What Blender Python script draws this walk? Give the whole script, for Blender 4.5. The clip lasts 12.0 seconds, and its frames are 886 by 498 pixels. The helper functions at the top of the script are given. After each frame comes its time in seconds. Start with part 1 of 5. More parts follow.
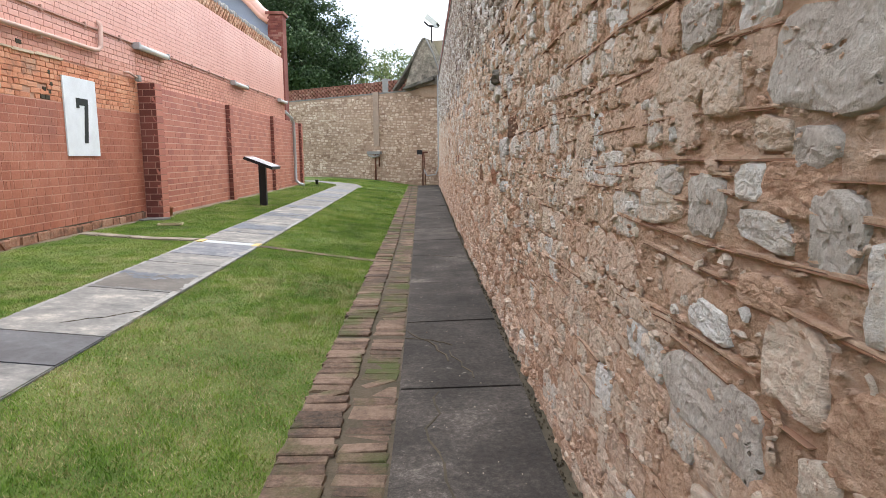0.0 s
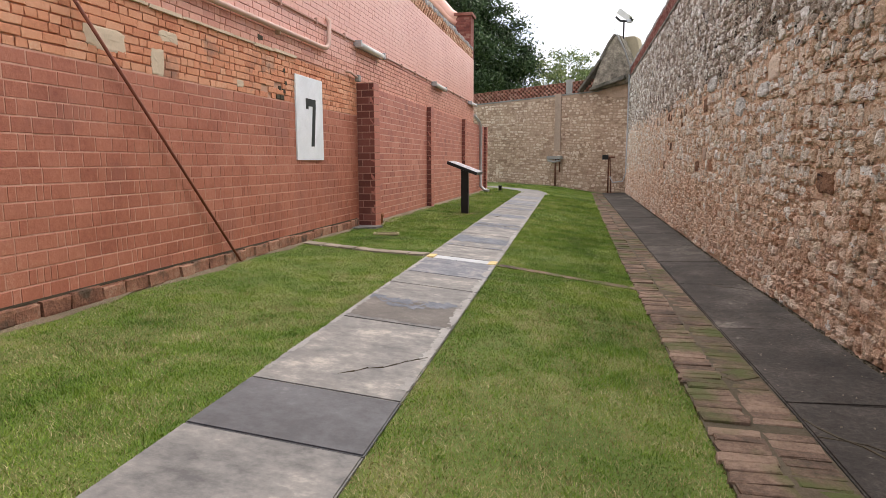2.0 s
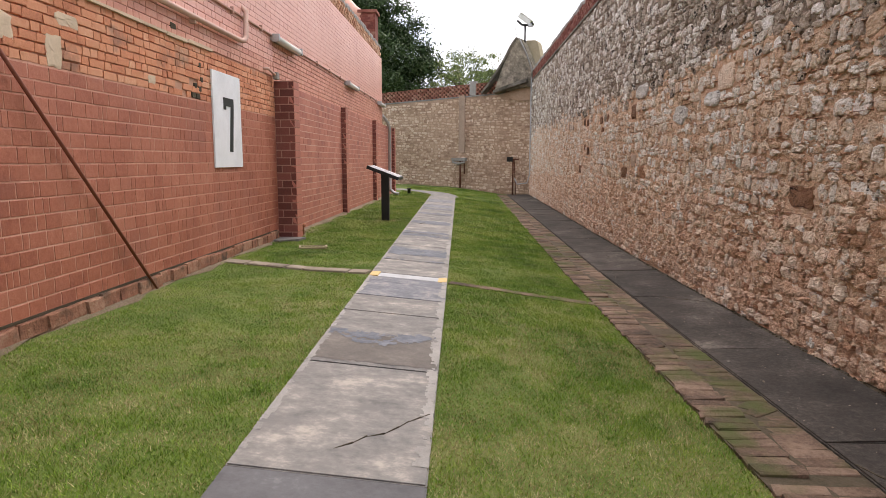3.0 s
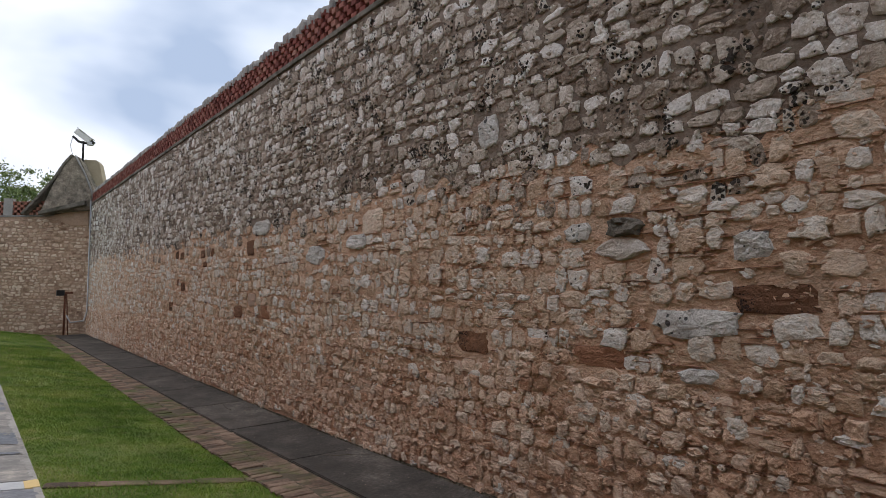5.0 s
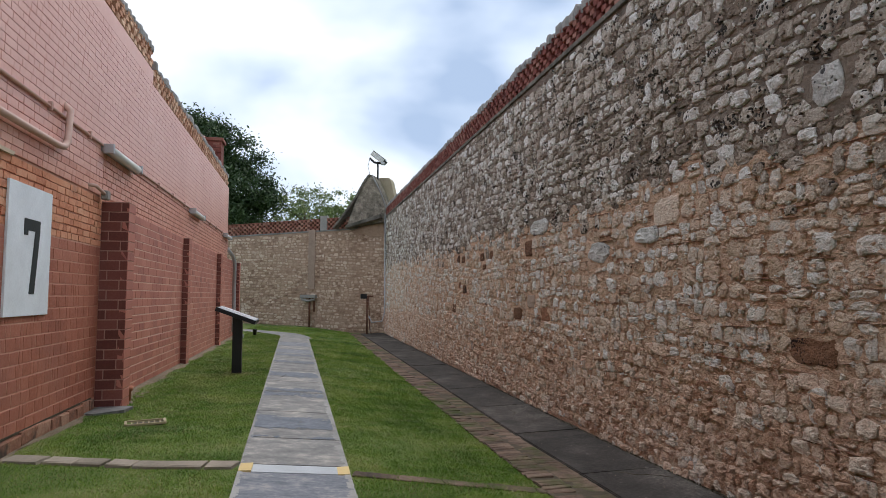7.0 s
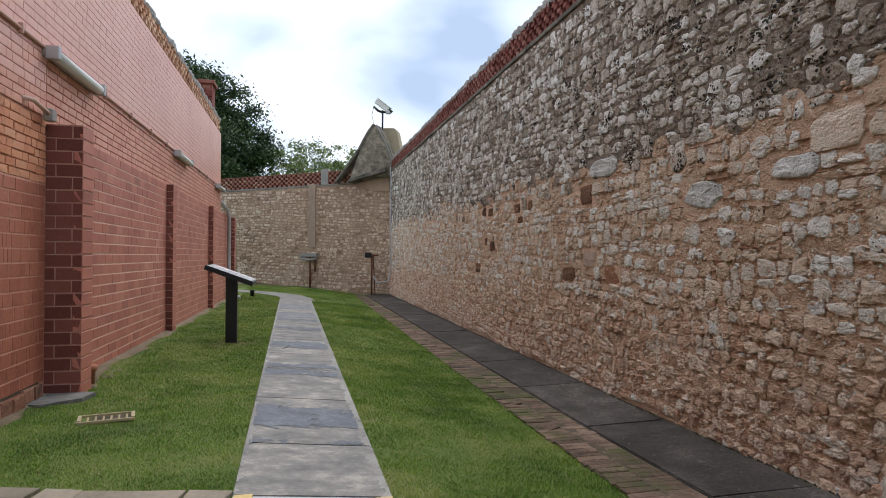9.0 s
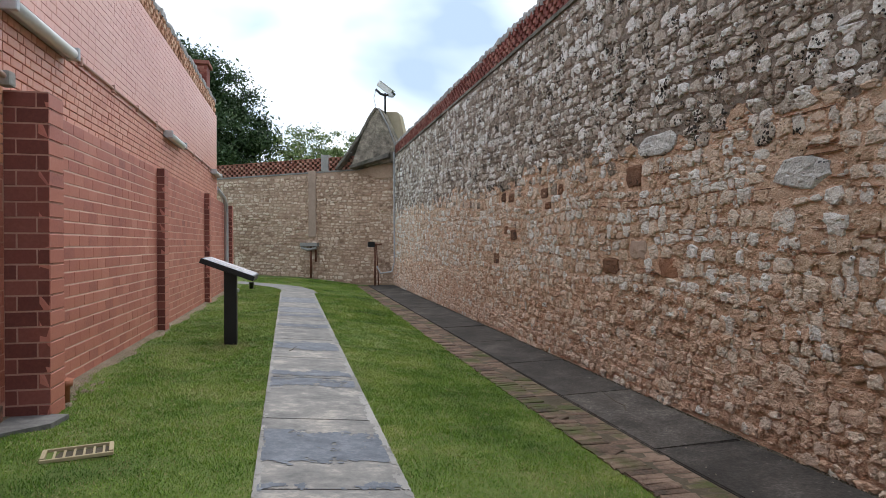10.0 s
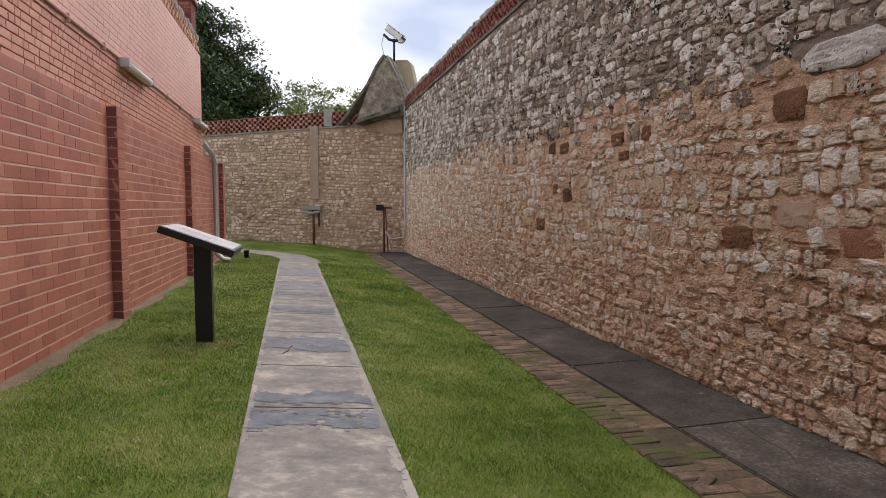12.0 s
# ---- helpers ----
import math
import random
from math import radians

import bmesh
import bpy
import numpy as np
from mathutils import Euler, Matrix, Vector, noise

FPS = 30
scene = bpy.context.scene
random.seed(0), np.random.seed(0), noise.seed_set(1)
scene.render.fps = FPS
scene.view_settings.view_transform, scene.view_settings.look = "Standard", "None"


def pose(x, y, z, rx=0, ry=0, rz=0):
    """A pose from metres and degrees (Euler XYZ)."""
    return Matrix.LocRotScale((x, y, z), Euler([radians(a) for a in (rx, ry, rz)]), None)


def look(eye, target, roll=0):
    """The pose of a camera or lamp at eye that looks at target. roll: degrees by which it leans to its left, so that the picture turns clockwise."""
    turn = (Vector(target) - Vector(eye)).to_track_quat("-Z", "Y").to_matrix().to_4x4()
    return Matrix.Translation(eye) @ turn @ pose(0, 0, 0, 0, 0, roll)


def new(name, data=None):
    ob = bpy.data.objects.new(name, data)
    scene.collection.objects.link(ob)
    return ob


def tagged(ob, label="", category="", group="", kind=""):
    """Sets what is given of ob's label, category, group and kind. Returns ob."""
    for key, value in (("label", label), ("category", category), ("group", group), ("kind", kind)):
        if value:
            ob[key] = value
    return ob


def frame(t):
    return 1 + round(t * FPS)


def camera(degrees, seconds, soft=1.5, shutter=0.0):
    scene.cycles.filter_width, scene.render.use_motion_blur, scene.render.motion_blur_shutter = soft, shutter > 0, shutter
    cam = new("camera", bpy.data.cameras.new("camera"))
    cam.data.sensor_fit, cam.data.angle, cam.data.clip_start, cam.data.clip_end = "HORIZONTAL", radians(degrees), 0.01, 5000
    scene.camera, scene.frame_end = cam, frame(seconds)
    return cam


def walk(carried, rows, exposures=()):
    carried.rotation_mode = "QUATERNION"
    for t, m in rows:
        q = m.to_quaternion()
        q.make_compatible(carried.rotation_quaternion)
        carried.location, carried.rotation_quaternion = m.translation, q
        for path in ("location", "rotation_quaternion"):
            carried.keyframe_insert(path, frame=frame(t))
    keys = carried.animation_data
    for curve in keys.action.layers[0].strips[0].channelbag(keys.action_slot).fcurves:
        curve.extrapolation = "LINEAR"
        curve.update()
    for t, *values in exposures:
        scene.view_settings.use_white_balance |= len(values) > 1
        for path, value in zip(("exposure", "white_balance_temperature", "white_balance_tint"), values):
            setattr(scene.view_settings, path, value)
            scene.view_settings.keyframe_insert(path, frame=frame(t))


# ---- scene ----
cam = camera(70.5, 12.0, soft=0.9)
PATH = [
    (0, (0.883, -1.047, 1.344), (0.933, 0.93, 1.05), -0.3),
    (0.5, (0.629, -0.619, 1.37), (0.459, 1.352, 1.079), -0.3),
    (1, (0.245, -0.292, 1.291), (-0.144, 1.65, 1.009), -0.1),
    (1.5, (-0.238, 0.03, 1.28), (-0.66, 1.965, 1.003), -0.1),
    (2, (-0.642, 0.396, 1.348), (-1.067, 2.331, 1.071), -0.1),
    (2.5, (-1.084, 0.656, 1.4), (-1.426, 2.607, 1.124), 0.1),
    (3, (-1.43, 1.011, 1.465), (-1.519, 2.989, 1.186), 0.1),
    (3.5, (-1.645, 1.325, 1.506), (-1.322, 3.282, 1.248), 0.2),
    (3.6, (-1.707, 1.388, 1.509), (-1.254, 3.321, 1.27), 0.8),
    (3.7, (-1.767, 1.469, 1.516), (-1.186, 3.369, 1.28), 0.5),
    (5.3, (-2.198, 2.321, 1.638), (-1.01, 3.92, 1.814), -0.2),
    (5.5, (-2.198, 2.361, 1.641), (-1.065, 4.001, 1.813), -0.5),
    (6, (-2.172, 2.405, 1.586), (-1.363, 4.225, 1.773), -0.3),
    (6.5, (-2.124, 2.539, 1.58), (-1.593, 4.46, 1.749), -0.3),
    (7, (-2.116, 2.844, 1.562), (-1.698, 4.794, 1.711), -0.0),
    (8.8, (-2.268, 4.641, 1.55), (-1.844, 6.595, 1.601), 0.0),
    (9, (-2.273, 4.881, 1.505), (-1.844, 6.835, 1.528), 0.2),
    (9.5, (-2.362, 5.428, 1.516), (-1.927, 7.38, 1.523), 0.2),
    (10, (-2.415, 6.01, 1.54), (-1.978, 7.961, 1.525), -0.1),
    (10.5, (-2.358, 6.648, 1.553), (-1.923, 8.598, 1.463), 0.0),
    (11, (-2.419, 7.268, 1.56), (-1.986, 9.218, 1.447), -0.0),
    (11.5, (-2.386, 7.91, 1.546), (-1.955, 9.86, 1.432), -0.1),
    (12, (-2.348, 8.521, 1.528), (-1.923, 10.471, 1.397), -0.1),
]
EXPOSURES = [  # seconds, stops, kelvin, tint
    (0.0, 1.2, 6500, 10), (1.0, 1.06, 6700, 11), (1.5, 0.88, 6900, 13), (2.5, 0.8, 7100, 17), (3.7, 0.6, 7200, 18), (5.3, 0.02, 6400, 11), (5.6, 0.0, 6300, 10),
    (6.0, -0.35, 6200, 9), (6.5, -0.14, 6200, 9), (7.0, 0.12, 6300, 10), (9.0, 0.3, 6400, 10), (10.0, 0.46, 6300, 9), (10.6, 0.5, 6350, 9), (11.2, 0.45, 6900, 16), (12.0, 0.37, 7100, 18)]
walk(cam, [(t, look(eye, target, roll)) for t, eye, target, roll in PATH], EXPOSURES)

# ---- sky and sun: bright broken overcast ----
world = bpy.data.worlds.new("sky")
scene.world = world
world.use_nodes = True
wt = world.node_tree
wt.nodes.clear()


def wnode(kind, **props):
    n = wt.nodes.new(kind)
    for key, value in props.items():
        n.inputs[key].default_value = value
    return n


SUN_ELEVATION, SUN_TURN = radians(60), radians(23)  # high, ahead of the walker
sky = wt.nodes.new("ShaderNodeTexSky")
sky.sky_type, sky.sun_disc, sky.sun_elevation, sky.sun_rotation = "NISHITA", False, SUN_ELEVATION, SUN_TURN
coord = wt.nodes.new("ShaderNodeTexCoord")
flat = wt.nodes.new("ShaderNodeMapping")
flat.inputs["Scale"].default_value = (1.0, 1.0, 1.9)
flat.inputs["Location"].default_value = (0.35, 0.1, 0.0)
wt.links.new(coord.outputs["Generated"], flat.inputs["Vector"])
cloud = wnode("ShaderNodeTexNoise", Scale=2.3, Detail=4.5, Roughness=0.45, Distortion=0.15)
wt.links.new(flat.outputs["Vector"], cloud.inputs["Vector"])
shade = wt.nodes.new("ShaderNodeValToRGB")
shade.color_ramp.elements[0].position, shade.color_ramp.elements[0].color = 0.37, (0.4, 0.49, 0.63, 1)
shade.color_ramp.elements[1].position, shade.color_ramp.elements[1].color = 0.57, (1.0, 1.0, 1.0, 1)
mid = shade.color_ramp.elements.new(0.45)
mid.color = (0.66, 0.73, 0.83, 1)
wt.links.new(cloud.outputs["Fac"], shade.inputs["Fac"])
cover = wt.nodes.new("ShaderNodeMix")
cover.data_type = "RGBA"
cover.inputs["Factor"].default_value = 0.95
bright = wt.nodes.new("ShaderNodeMix")
bright.data_type, bright.blend_type = "RGBA", "MULTIPLY"
bright.inputs["Factor"].default_value = 1.0
bright.inputs["B"].default_value = (11.2, 11.6, 12.2, 1)
wt.links.new(shade.outputs["Color"], bright.inputs["A"])
wt.links.new(sky.outputs["Color"], cover.inputs["A"])
wt.links.new(bright.outputs["Result"], cover.inputs["B"])
back = wnode("ShaderNodeBackground", Strength=0.1)
wt.links.new(cover.outputs["Result"], back.inputs["Color"])
wout = wt.nodes.new("ShaderNodeOutputWorld")
wt.links.new(back.outputs["Background"], wout.inputs["Surface"])

sun_data = bpy.data.lights.new("sun", "SUN")
sun_data.energy, sun_data.angle, sun_data.color = 1.9, radians(60), (1.0, 0.96, 0.9)
sun = new("sun", sun_data)
sun.rotation_euler = look((0.3, 0.7, 1.3), (0, 0, 0)).to_euler()


# ---- materials ----
def material(name, stops, big=0.6, fine=18.0, spread=0.35, rough=0.9, bump=0.5, depth=0.01, stretch=(1, 1, 1), metal=0.0,
             random_mix=0.5, pits=0.0, stain=None, bump_scale=None, grit=0.0, pores=None):
    """A procedural surface: a ramp over two scales of noise and a random value for each piece, with fine relief."""
    m = bpy.data.materials.new(name)
    m.use_nodes = True
    t = m.node_tree
    bsdf = t.nodes["Principled BSDF"]
    geo = t.nodes.new("ShaderNodeNewGeometry")
    mapping = t.nodes.new("ShaderNodeMapping")
    mapping.inputs["Scale"].default_value = stretch
    t.links.new(geo.outputs["Position"], mapping.inputs["Vector"])

    def noise_at(scale, detail, rough_=0.6):
        n = t.nodes.new("ShaderNodeTexNoise")
        n.inputs["Scale"].default_value, n.inputs["Detail"].default_value = scale, detail
        n.inputs["Roughness"].default_value = rough_
        t.links.new(mapping.outputs["Vector"], n.inputs["Vector"])
        return n.outputs["Fac"]

    def calc(op, a, b, clamp=False):
        n = t.nodes.new("ShaderNodeMath")
        n.operation, n.use_clamp = op, clamp
        for k, v in enumerate((a, b)):
            if isinstance(v, (int, float)):
                n.inputs[k].default_value = v
            else:
                t.links.new(v, n.inputs[k])
        return n.outputs[0]

    large, small = noise_at(big, 4.0), noise_at(fine, 6.0, 0.65)
    fac = calc("ADD", calc("MULTIPLY", calc("SUBTRACT", large, 0.5), spread * 2.2), 0.5)
    fac = calc("ADD", fac, calc("MULTIPLY", calc("SUBTRACT", small, 0.5), spread * 1.6))
    if grit:
        fac = calc("ADD", fac, calc("MULTIPLY", calc("SUBTRACT", noise_at(fine * 3.3, 5.0, 0.75), 0.5), grit))
    if random_mix:
        info = t.nodes.new("ShaderNodeObjectInfo")
        r = calc("FRACT", calc("ADD", info.outputs["Random"], geo.outputs["Random Per Island"]), 0.0)
        fac = calc("ADD", fac, calc("MULTIPLY", calc("SUBTRACT", r, 0.5), random_mix), clamp=True)
    ramp = t.nodes.new("ShaderNodeValToRGB")
    while len(ramp.color_ramp.elements) < len(stops):
        ramp.color_ramp.elements.new(0.5)
    for e, (p, c) in zip(ramp.color_ramp.elements, stops):
        e.position, e.color = p, (*c, 1)
    t.links.new(fac, ramp.inputs["Fac"])
    colour = ramp.outputs["Color"]
    if stain:
        tint, scale, low, high = stain
        n = noise_at(scale, 5.0)
        k = t.nodes.new("ShaderNodeMapRange")
        k.inputs["From Min"].default_value, k.inputs["From Max"].default_value = low, high
        t.links.new(n, k.inputs["Value"])
        mix = t.nodes.new("ShaderNodeMix")
        mix.data_type = "RGBA"
        mix.inputs["B"].default_value = (*tint, 1)
        t.links.new(k.outputs["Result"], mix.inputs["Factor"])
        t.links.new(colour, mix.inputs["A"])
        colour = mix.outputs["Result"]
    hole = None
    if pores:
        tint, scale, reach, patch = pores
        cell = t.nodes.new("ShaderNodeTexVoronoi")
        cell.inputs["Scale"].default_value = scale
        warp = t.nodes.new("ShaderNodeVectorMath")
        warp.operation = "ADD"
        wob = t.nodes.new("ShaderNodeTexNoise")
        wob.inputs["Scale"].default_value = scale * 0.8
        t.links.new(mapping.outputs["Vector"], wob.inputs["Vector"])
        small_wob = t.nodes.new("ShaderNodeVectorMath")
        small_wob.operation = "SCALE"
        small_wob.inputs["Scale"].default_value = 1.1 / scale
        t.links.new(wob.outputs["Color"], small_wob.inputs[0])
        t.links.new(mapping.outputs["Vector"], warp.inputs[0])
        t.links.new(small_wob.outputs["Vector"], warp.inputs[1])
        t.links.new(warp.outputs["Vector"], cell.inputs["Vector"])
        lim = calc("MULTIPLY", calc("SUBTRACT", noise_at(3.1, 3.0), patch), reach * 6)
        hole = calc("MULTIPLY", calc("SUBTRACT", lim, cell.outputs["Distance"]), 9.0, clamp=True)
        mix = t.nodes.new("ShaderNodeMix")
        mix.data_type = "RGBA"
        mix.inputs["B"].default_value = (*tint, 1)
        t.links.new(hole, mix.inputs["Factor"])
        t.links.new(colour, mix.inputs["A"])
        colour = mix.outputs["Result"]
    t.links.new(colour, bsdf.inputs["Base Color"])
    bsdf.inputs["Roughness"].default_value, bsdf.inputs["Metallic"].default_value = rough, metal
    bsdf.inputs["Specular IOR Level"].default_value = 0.3
    if pits:
        v = t.nodes.new("ShaderNodeTexVoronoi")
        v.inputs["Scale"].default_value = pits
        t.links.new(mapping.outputs["Vector"], v.inputs["Vector"])
    if bump:
        b = t.nodes.new("ShaderNodeBump")
        b.inputs["Strength"].default_value, b.inputs["Distance"].default_value = bump, depth
        height = noise_at(bump_scale or fine, 8.0, 0.7)
        if pits:
            height = calc("ADD", height, calc("MULTIPLY", calc("MINIMUM", v.outputs["Distance"], 0.35), 1.2))
        if hole is not None:
            height = calc("SUBTRACT", height, calc("MULTIPLY", hole, 0.7))
        t.links.new(height, b.inputs["Height"])
        t.links.new(b.outputs["Normal"], bsdf.inputs["Normal"])
    return m


def plain(name, colour, rough=0.5, metal=0.0, bump=0.0):
    c = colour
    return material(name, [(0.3, tuple(v * 0.86 for v in c)), (0.7, tuple(min(1, v * 1.1) for v in c))], big=3, fine=60, rough=rough, metal=metal,
                    bump=bump, depth=0.003, random_mix=0.0)


M_turf = material("turf_soil", [(0.2, (0.055, 0.09, 0.015)), (0.5, (0.1, 0.145, 0.028)), (0.8, (0.22, 0.2, 0.08))], big=0.9, fine=30, bump=0.8, depth=0.02, random_mix=0, spread=0.4)
M_blade = material("grass_blades", [(0.05, (0.038, 0.1, 0.006)), (0.35, (0.11, 0.218, 0.018)), (0.65, (0.195, 0.3, 0.036)), (0.95, (0.32, 0.37, 0.085))], big=0.9, fine=3.0, rough=0.6, bump=0, random_mix=0.5, spread=0.65)
M_soil = material("bare_soil", [(0.15, (0.13, 0.1, 0.065)), (0.5, (0.22, 0.17, 0.115)), (0.85, (0.36, 0.285, 0.2))], big=3, fine=40, bump=1.0, depth=0.03, random_mix=0, grit=0.5)
M_concrete = material("path_concrete", [(0.1, (0.095, 0.094, 0.093)), (0.4, (0.162, 0.158, 0.152)), (0.65, (0.222, 0.213, 0.2)), (0.9, (0.37, 0.34, 0.3))], big=2.4, fine=9, rough=0.7, bump=0.4, depth=0.006, random_mix=0.25, spread=0.65, stretch=(1, 1.3, 1), grit=0.6, stain=((0.16, 0.155, 0.15), 2.6, 0.58, 0.72))
M_slate = material("dark_path_concrete", [(0.2, (0.07, 0.07, 0.075)), (0.6, (0.11, 0.112, 0.12)), (0.9, (0.2, 0.2, 0.205))], big=1.8, fine=12, rough=0.65, bump=0.3, depth=0.005, random_mix=0.25, spread=0.55, grit=0.4)
M_asphalt = material("black_slab", [(0.1, (0.023, 0.02, 0.018)), (0.45, (0.047, 0.041, 0.036)), (0.7, (0.084, 0.073, 0.064)), (0.95, (0.2, 0.176, 0.152))], big=1.7, fine=30, rough=0.9, bump=0.8, depth=0.01, random_mix=0.15, spread=0.6, stain=((0.25, 0.23, 0.2), 11, 0.66, 0.78), grit=0.9)
M_drain_brick = material("gutter_brick", [(0.1, (0.05, 0.038, 0.029)), (0.5, (0.14, 0.092, 0.066)), (0.9, (0.25, 0.175, 0.13))], big=2.5, fine=25, bump=1.0, depth=0.015, random_mix=0.45, grit=0.8, spread=0.6, stain=((0.075, 0.09, 0.028), 1.6, 0.5, 0.66))
# Real dirt in joints and litter; also painted shade in holes and gaps.
M_gap = material("dirt_and_gap_shade", [(0.2, (0.035, 0.03, 0.02)), (0.8, (0.11, 0.09, 0.06))], big=4, fine=40, bump=0.6, depth=0.01, random_mix=0)
M_moss = material("mossy_joint_dirt", [(0.15, (0.05, 0.042, 0.024)), (0.5, (0.085, 0.068, 0.045)), (0.85, (0.13, 0.1, 0.07))], big=3, fine=30, bump=0.9, depth=0.012, random_mix=0, grit=0.6, spread=0.5)
M_footing = material("worn_footing", [(0.1, (0.16, 0.075, 0.05)), (0.5, (0.33, 0.155, 0.1)), (0.9, (0.47, 0.3, 0.21))], big=2.6, fine=16, bump=1.0, depth=0.03, random_mix=0.4, grit=1.0, spread=0.5, stain=((0.1, 0.07, 0.05), 3.0, 0.52, 0.66))
M_cement = material("pale_cement_edge", [(0.2, (0.2, 0.195, 0.185)), (0.8, (0.36, 0.35, 0.33))], big=3, fine=25, bump=0.6, depth=0.006, random_mix=0.4, grit=0.4)
M_patchy = material("blue_stained_concrete", [(0.15, (0.09, 0.1, 0.12)), (0.5, (0.15, 0.16, 0.185)), (0.8, (0.27, 0.26, 0.25))], big=3.5, fine=14, rough=0.65, bump=0.4, depth=0.006, random_mix=0.2, spread=0.6, grit=0.5, stretch=(1, 1.6, 1))
M_cross_brick = material("edging_paver", [(0.2, (0.17, 0.145, 0.11)), (0.8, (0.34, 0.29, 0.23))], big=3, fine=30, bump=0.6, depth=0.006, random_mix=0.4, grit=0.4)
M_mortar = material("sandy_mortar", [(0.05, (0.4, 0.22, 0.135)), (0.35, (0.64, 0.41, 0.275)), (0.65, (0.72, 0.515, 0.37)), (0.95, (0.8, 0.67, 0.54))], big=1.3, fine=10, bump=1.0, depth=0.05, random_mix=0, bump_scale=34, stretch=(1, 0.9, 1.5), spread=0.45, grit=1.1, pits=22)
M_mortar_high = material("weathered_mortar", [(0.1, (0.1, 0.08, 0.064)), (0.5, (0.22, 0.178, 0.142)), (0.9, (0.38, 0.31, 0.25))], big=0.9, fine=12, bump=1.0, depth=0.04, random_mix=0, bump_scale=14, grit=0.6)
M_mortar_far = material("dull_mortar", [(0.1, (0.23, 0.155, 0.115)), (0.5, (0.44, 0.31, 0.225)), (0.9, (0.6, 0.455, 0.345))], big=0.6, fine=12, bump=1.0, depth=0.03, random_mix=0, grit=0.6)
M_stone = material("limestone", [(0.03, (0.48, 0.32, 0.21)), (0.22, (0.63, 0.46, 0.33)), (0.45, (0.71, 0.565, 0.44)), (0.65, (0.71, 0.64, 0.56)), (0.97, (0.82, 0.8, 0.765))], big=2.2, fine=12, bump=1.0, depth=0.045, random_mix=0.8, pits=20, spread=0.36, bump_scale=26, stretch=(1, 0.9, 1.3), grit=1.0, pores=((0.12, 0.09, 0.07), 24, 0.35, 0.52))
M_stone_tan = material("tan_rubble", [(0.03, (0.41, 0.23, 0.14)), (0.25, (0.64, 0.42, 0.29)), (0.55, (0.74, 0.54, 0.405)), (0.95, (0.82, 0.71, 0.59))], big=2.2, fine=12, bump=1.0, depth=0.05, random_mix=0.7, pits=18, spread=0.36, bump_scale=24, stretch=(1, 0.9, 1.4), grit=1.0)
M_stone_grey = material("grey_limestone", [(0.03, (0.32, 0.21, 0.148)), (0.3, (0.52, 0.375, 0.275)), (0.65, (0.63, 0.485, 0.37)), (0.97, (0.76, 0.645, 0.53))], big=1.2, fine=12, bump=1.0, depth=0.03, random_mix=0.85, spread=0.4, grit=0.8)
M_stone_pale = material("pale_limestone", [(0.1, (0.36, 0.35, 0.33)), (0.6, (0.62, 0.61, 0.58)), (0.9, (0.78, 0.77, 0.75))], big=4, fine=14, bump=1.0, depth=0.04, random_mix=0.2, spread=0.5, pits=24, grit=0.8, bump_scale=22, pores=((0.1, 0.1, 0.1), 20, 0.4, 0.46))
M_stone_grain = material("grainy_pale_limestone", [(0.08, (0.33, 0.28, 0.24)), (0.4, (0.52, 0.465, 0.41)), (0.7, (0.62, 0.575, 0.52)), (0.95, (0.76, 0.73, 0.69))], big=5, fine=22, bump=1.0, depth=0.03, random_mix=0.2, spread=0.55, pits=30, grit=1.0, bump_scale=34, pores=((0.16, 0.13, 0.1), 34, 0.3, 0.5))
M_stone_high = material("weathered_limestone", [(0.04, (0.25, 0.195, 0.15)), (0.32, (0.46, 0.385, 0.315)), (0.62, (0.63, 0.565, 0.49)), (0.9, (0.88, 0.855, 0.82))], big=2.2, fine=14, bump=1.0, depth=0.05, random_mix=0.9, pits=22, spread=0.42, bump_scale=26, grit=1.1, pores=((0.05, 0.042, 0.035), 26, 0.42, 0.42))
M_ironstone = material("brown_sandstone", [(0.2, (0.1, 0.045, 0.025)), (0.8, (0.26, 0.135, 0.075))], big=3, fine=30, bump=1.0, depth=0.03, random_mix=0.3, pits=40, grit=0.6, pores=((0.03, 0.015, 0.01), 45, 0.4, 0.4))
M_sandstone = material("tan_sandstone", [(0.2, (0.19, 0.085, 0.048)), (0.8, (0.38, 0.2, 0.12))], big=3, fine=20, bump=1.0, depth=0.03, random_mix=0.3, pits=40, grit=0.8)
M_joint_line = material("struck_joint_shadow", [(0.2, (0.17, 0.09, 0.058)), (0.8, (0.32, 0.185, 0.12))], big=3, fine=30, bump=0.3, random_mix=0.3)
M_red_brick = material("painted_red_brick", [(0.08, (0.25, 0.072, 0.045)), (0.45, (0.405, 0.14, 0.088)), (0.75, (0.475, 0.185, 0.12)), (0.95, (0.55, 0.265, 0.185))], big=0.9, fine=22, bump=0.7, depth=0.009, random_mix=0.28, rough=0.8, spread=0.5, grit=0.5, stain=((0.33, 0.125, 0.09), 1.1, 0.54, 0.74))
M_red_joint = material("pink_joint", [(0.2, (0.33, 0.14, 0.1)), (0.5, (0.55, 0.3, 0.225)), (0.8, (0.66, 0.42, 0.33))], big=1.2, fine=14, bump=0.5, depth=0.004, random_mix=0)
M_old_brick = material("old_orange_brick", [(0.06, (0.4, 0.14, 0.08)), (0.4, (0.65, 0.28, 0.16)), (0.75, (0.7, 0.36, 0.225)), (0.97, (0.75, 0.51, 0.36))], big=1.3, fine=26, bump=0.9, depth=0.012, random_mix=0.45, stain=((0.22, 0.14, 0.11), 1.7, 0.6, 0.76), grit=0.4)
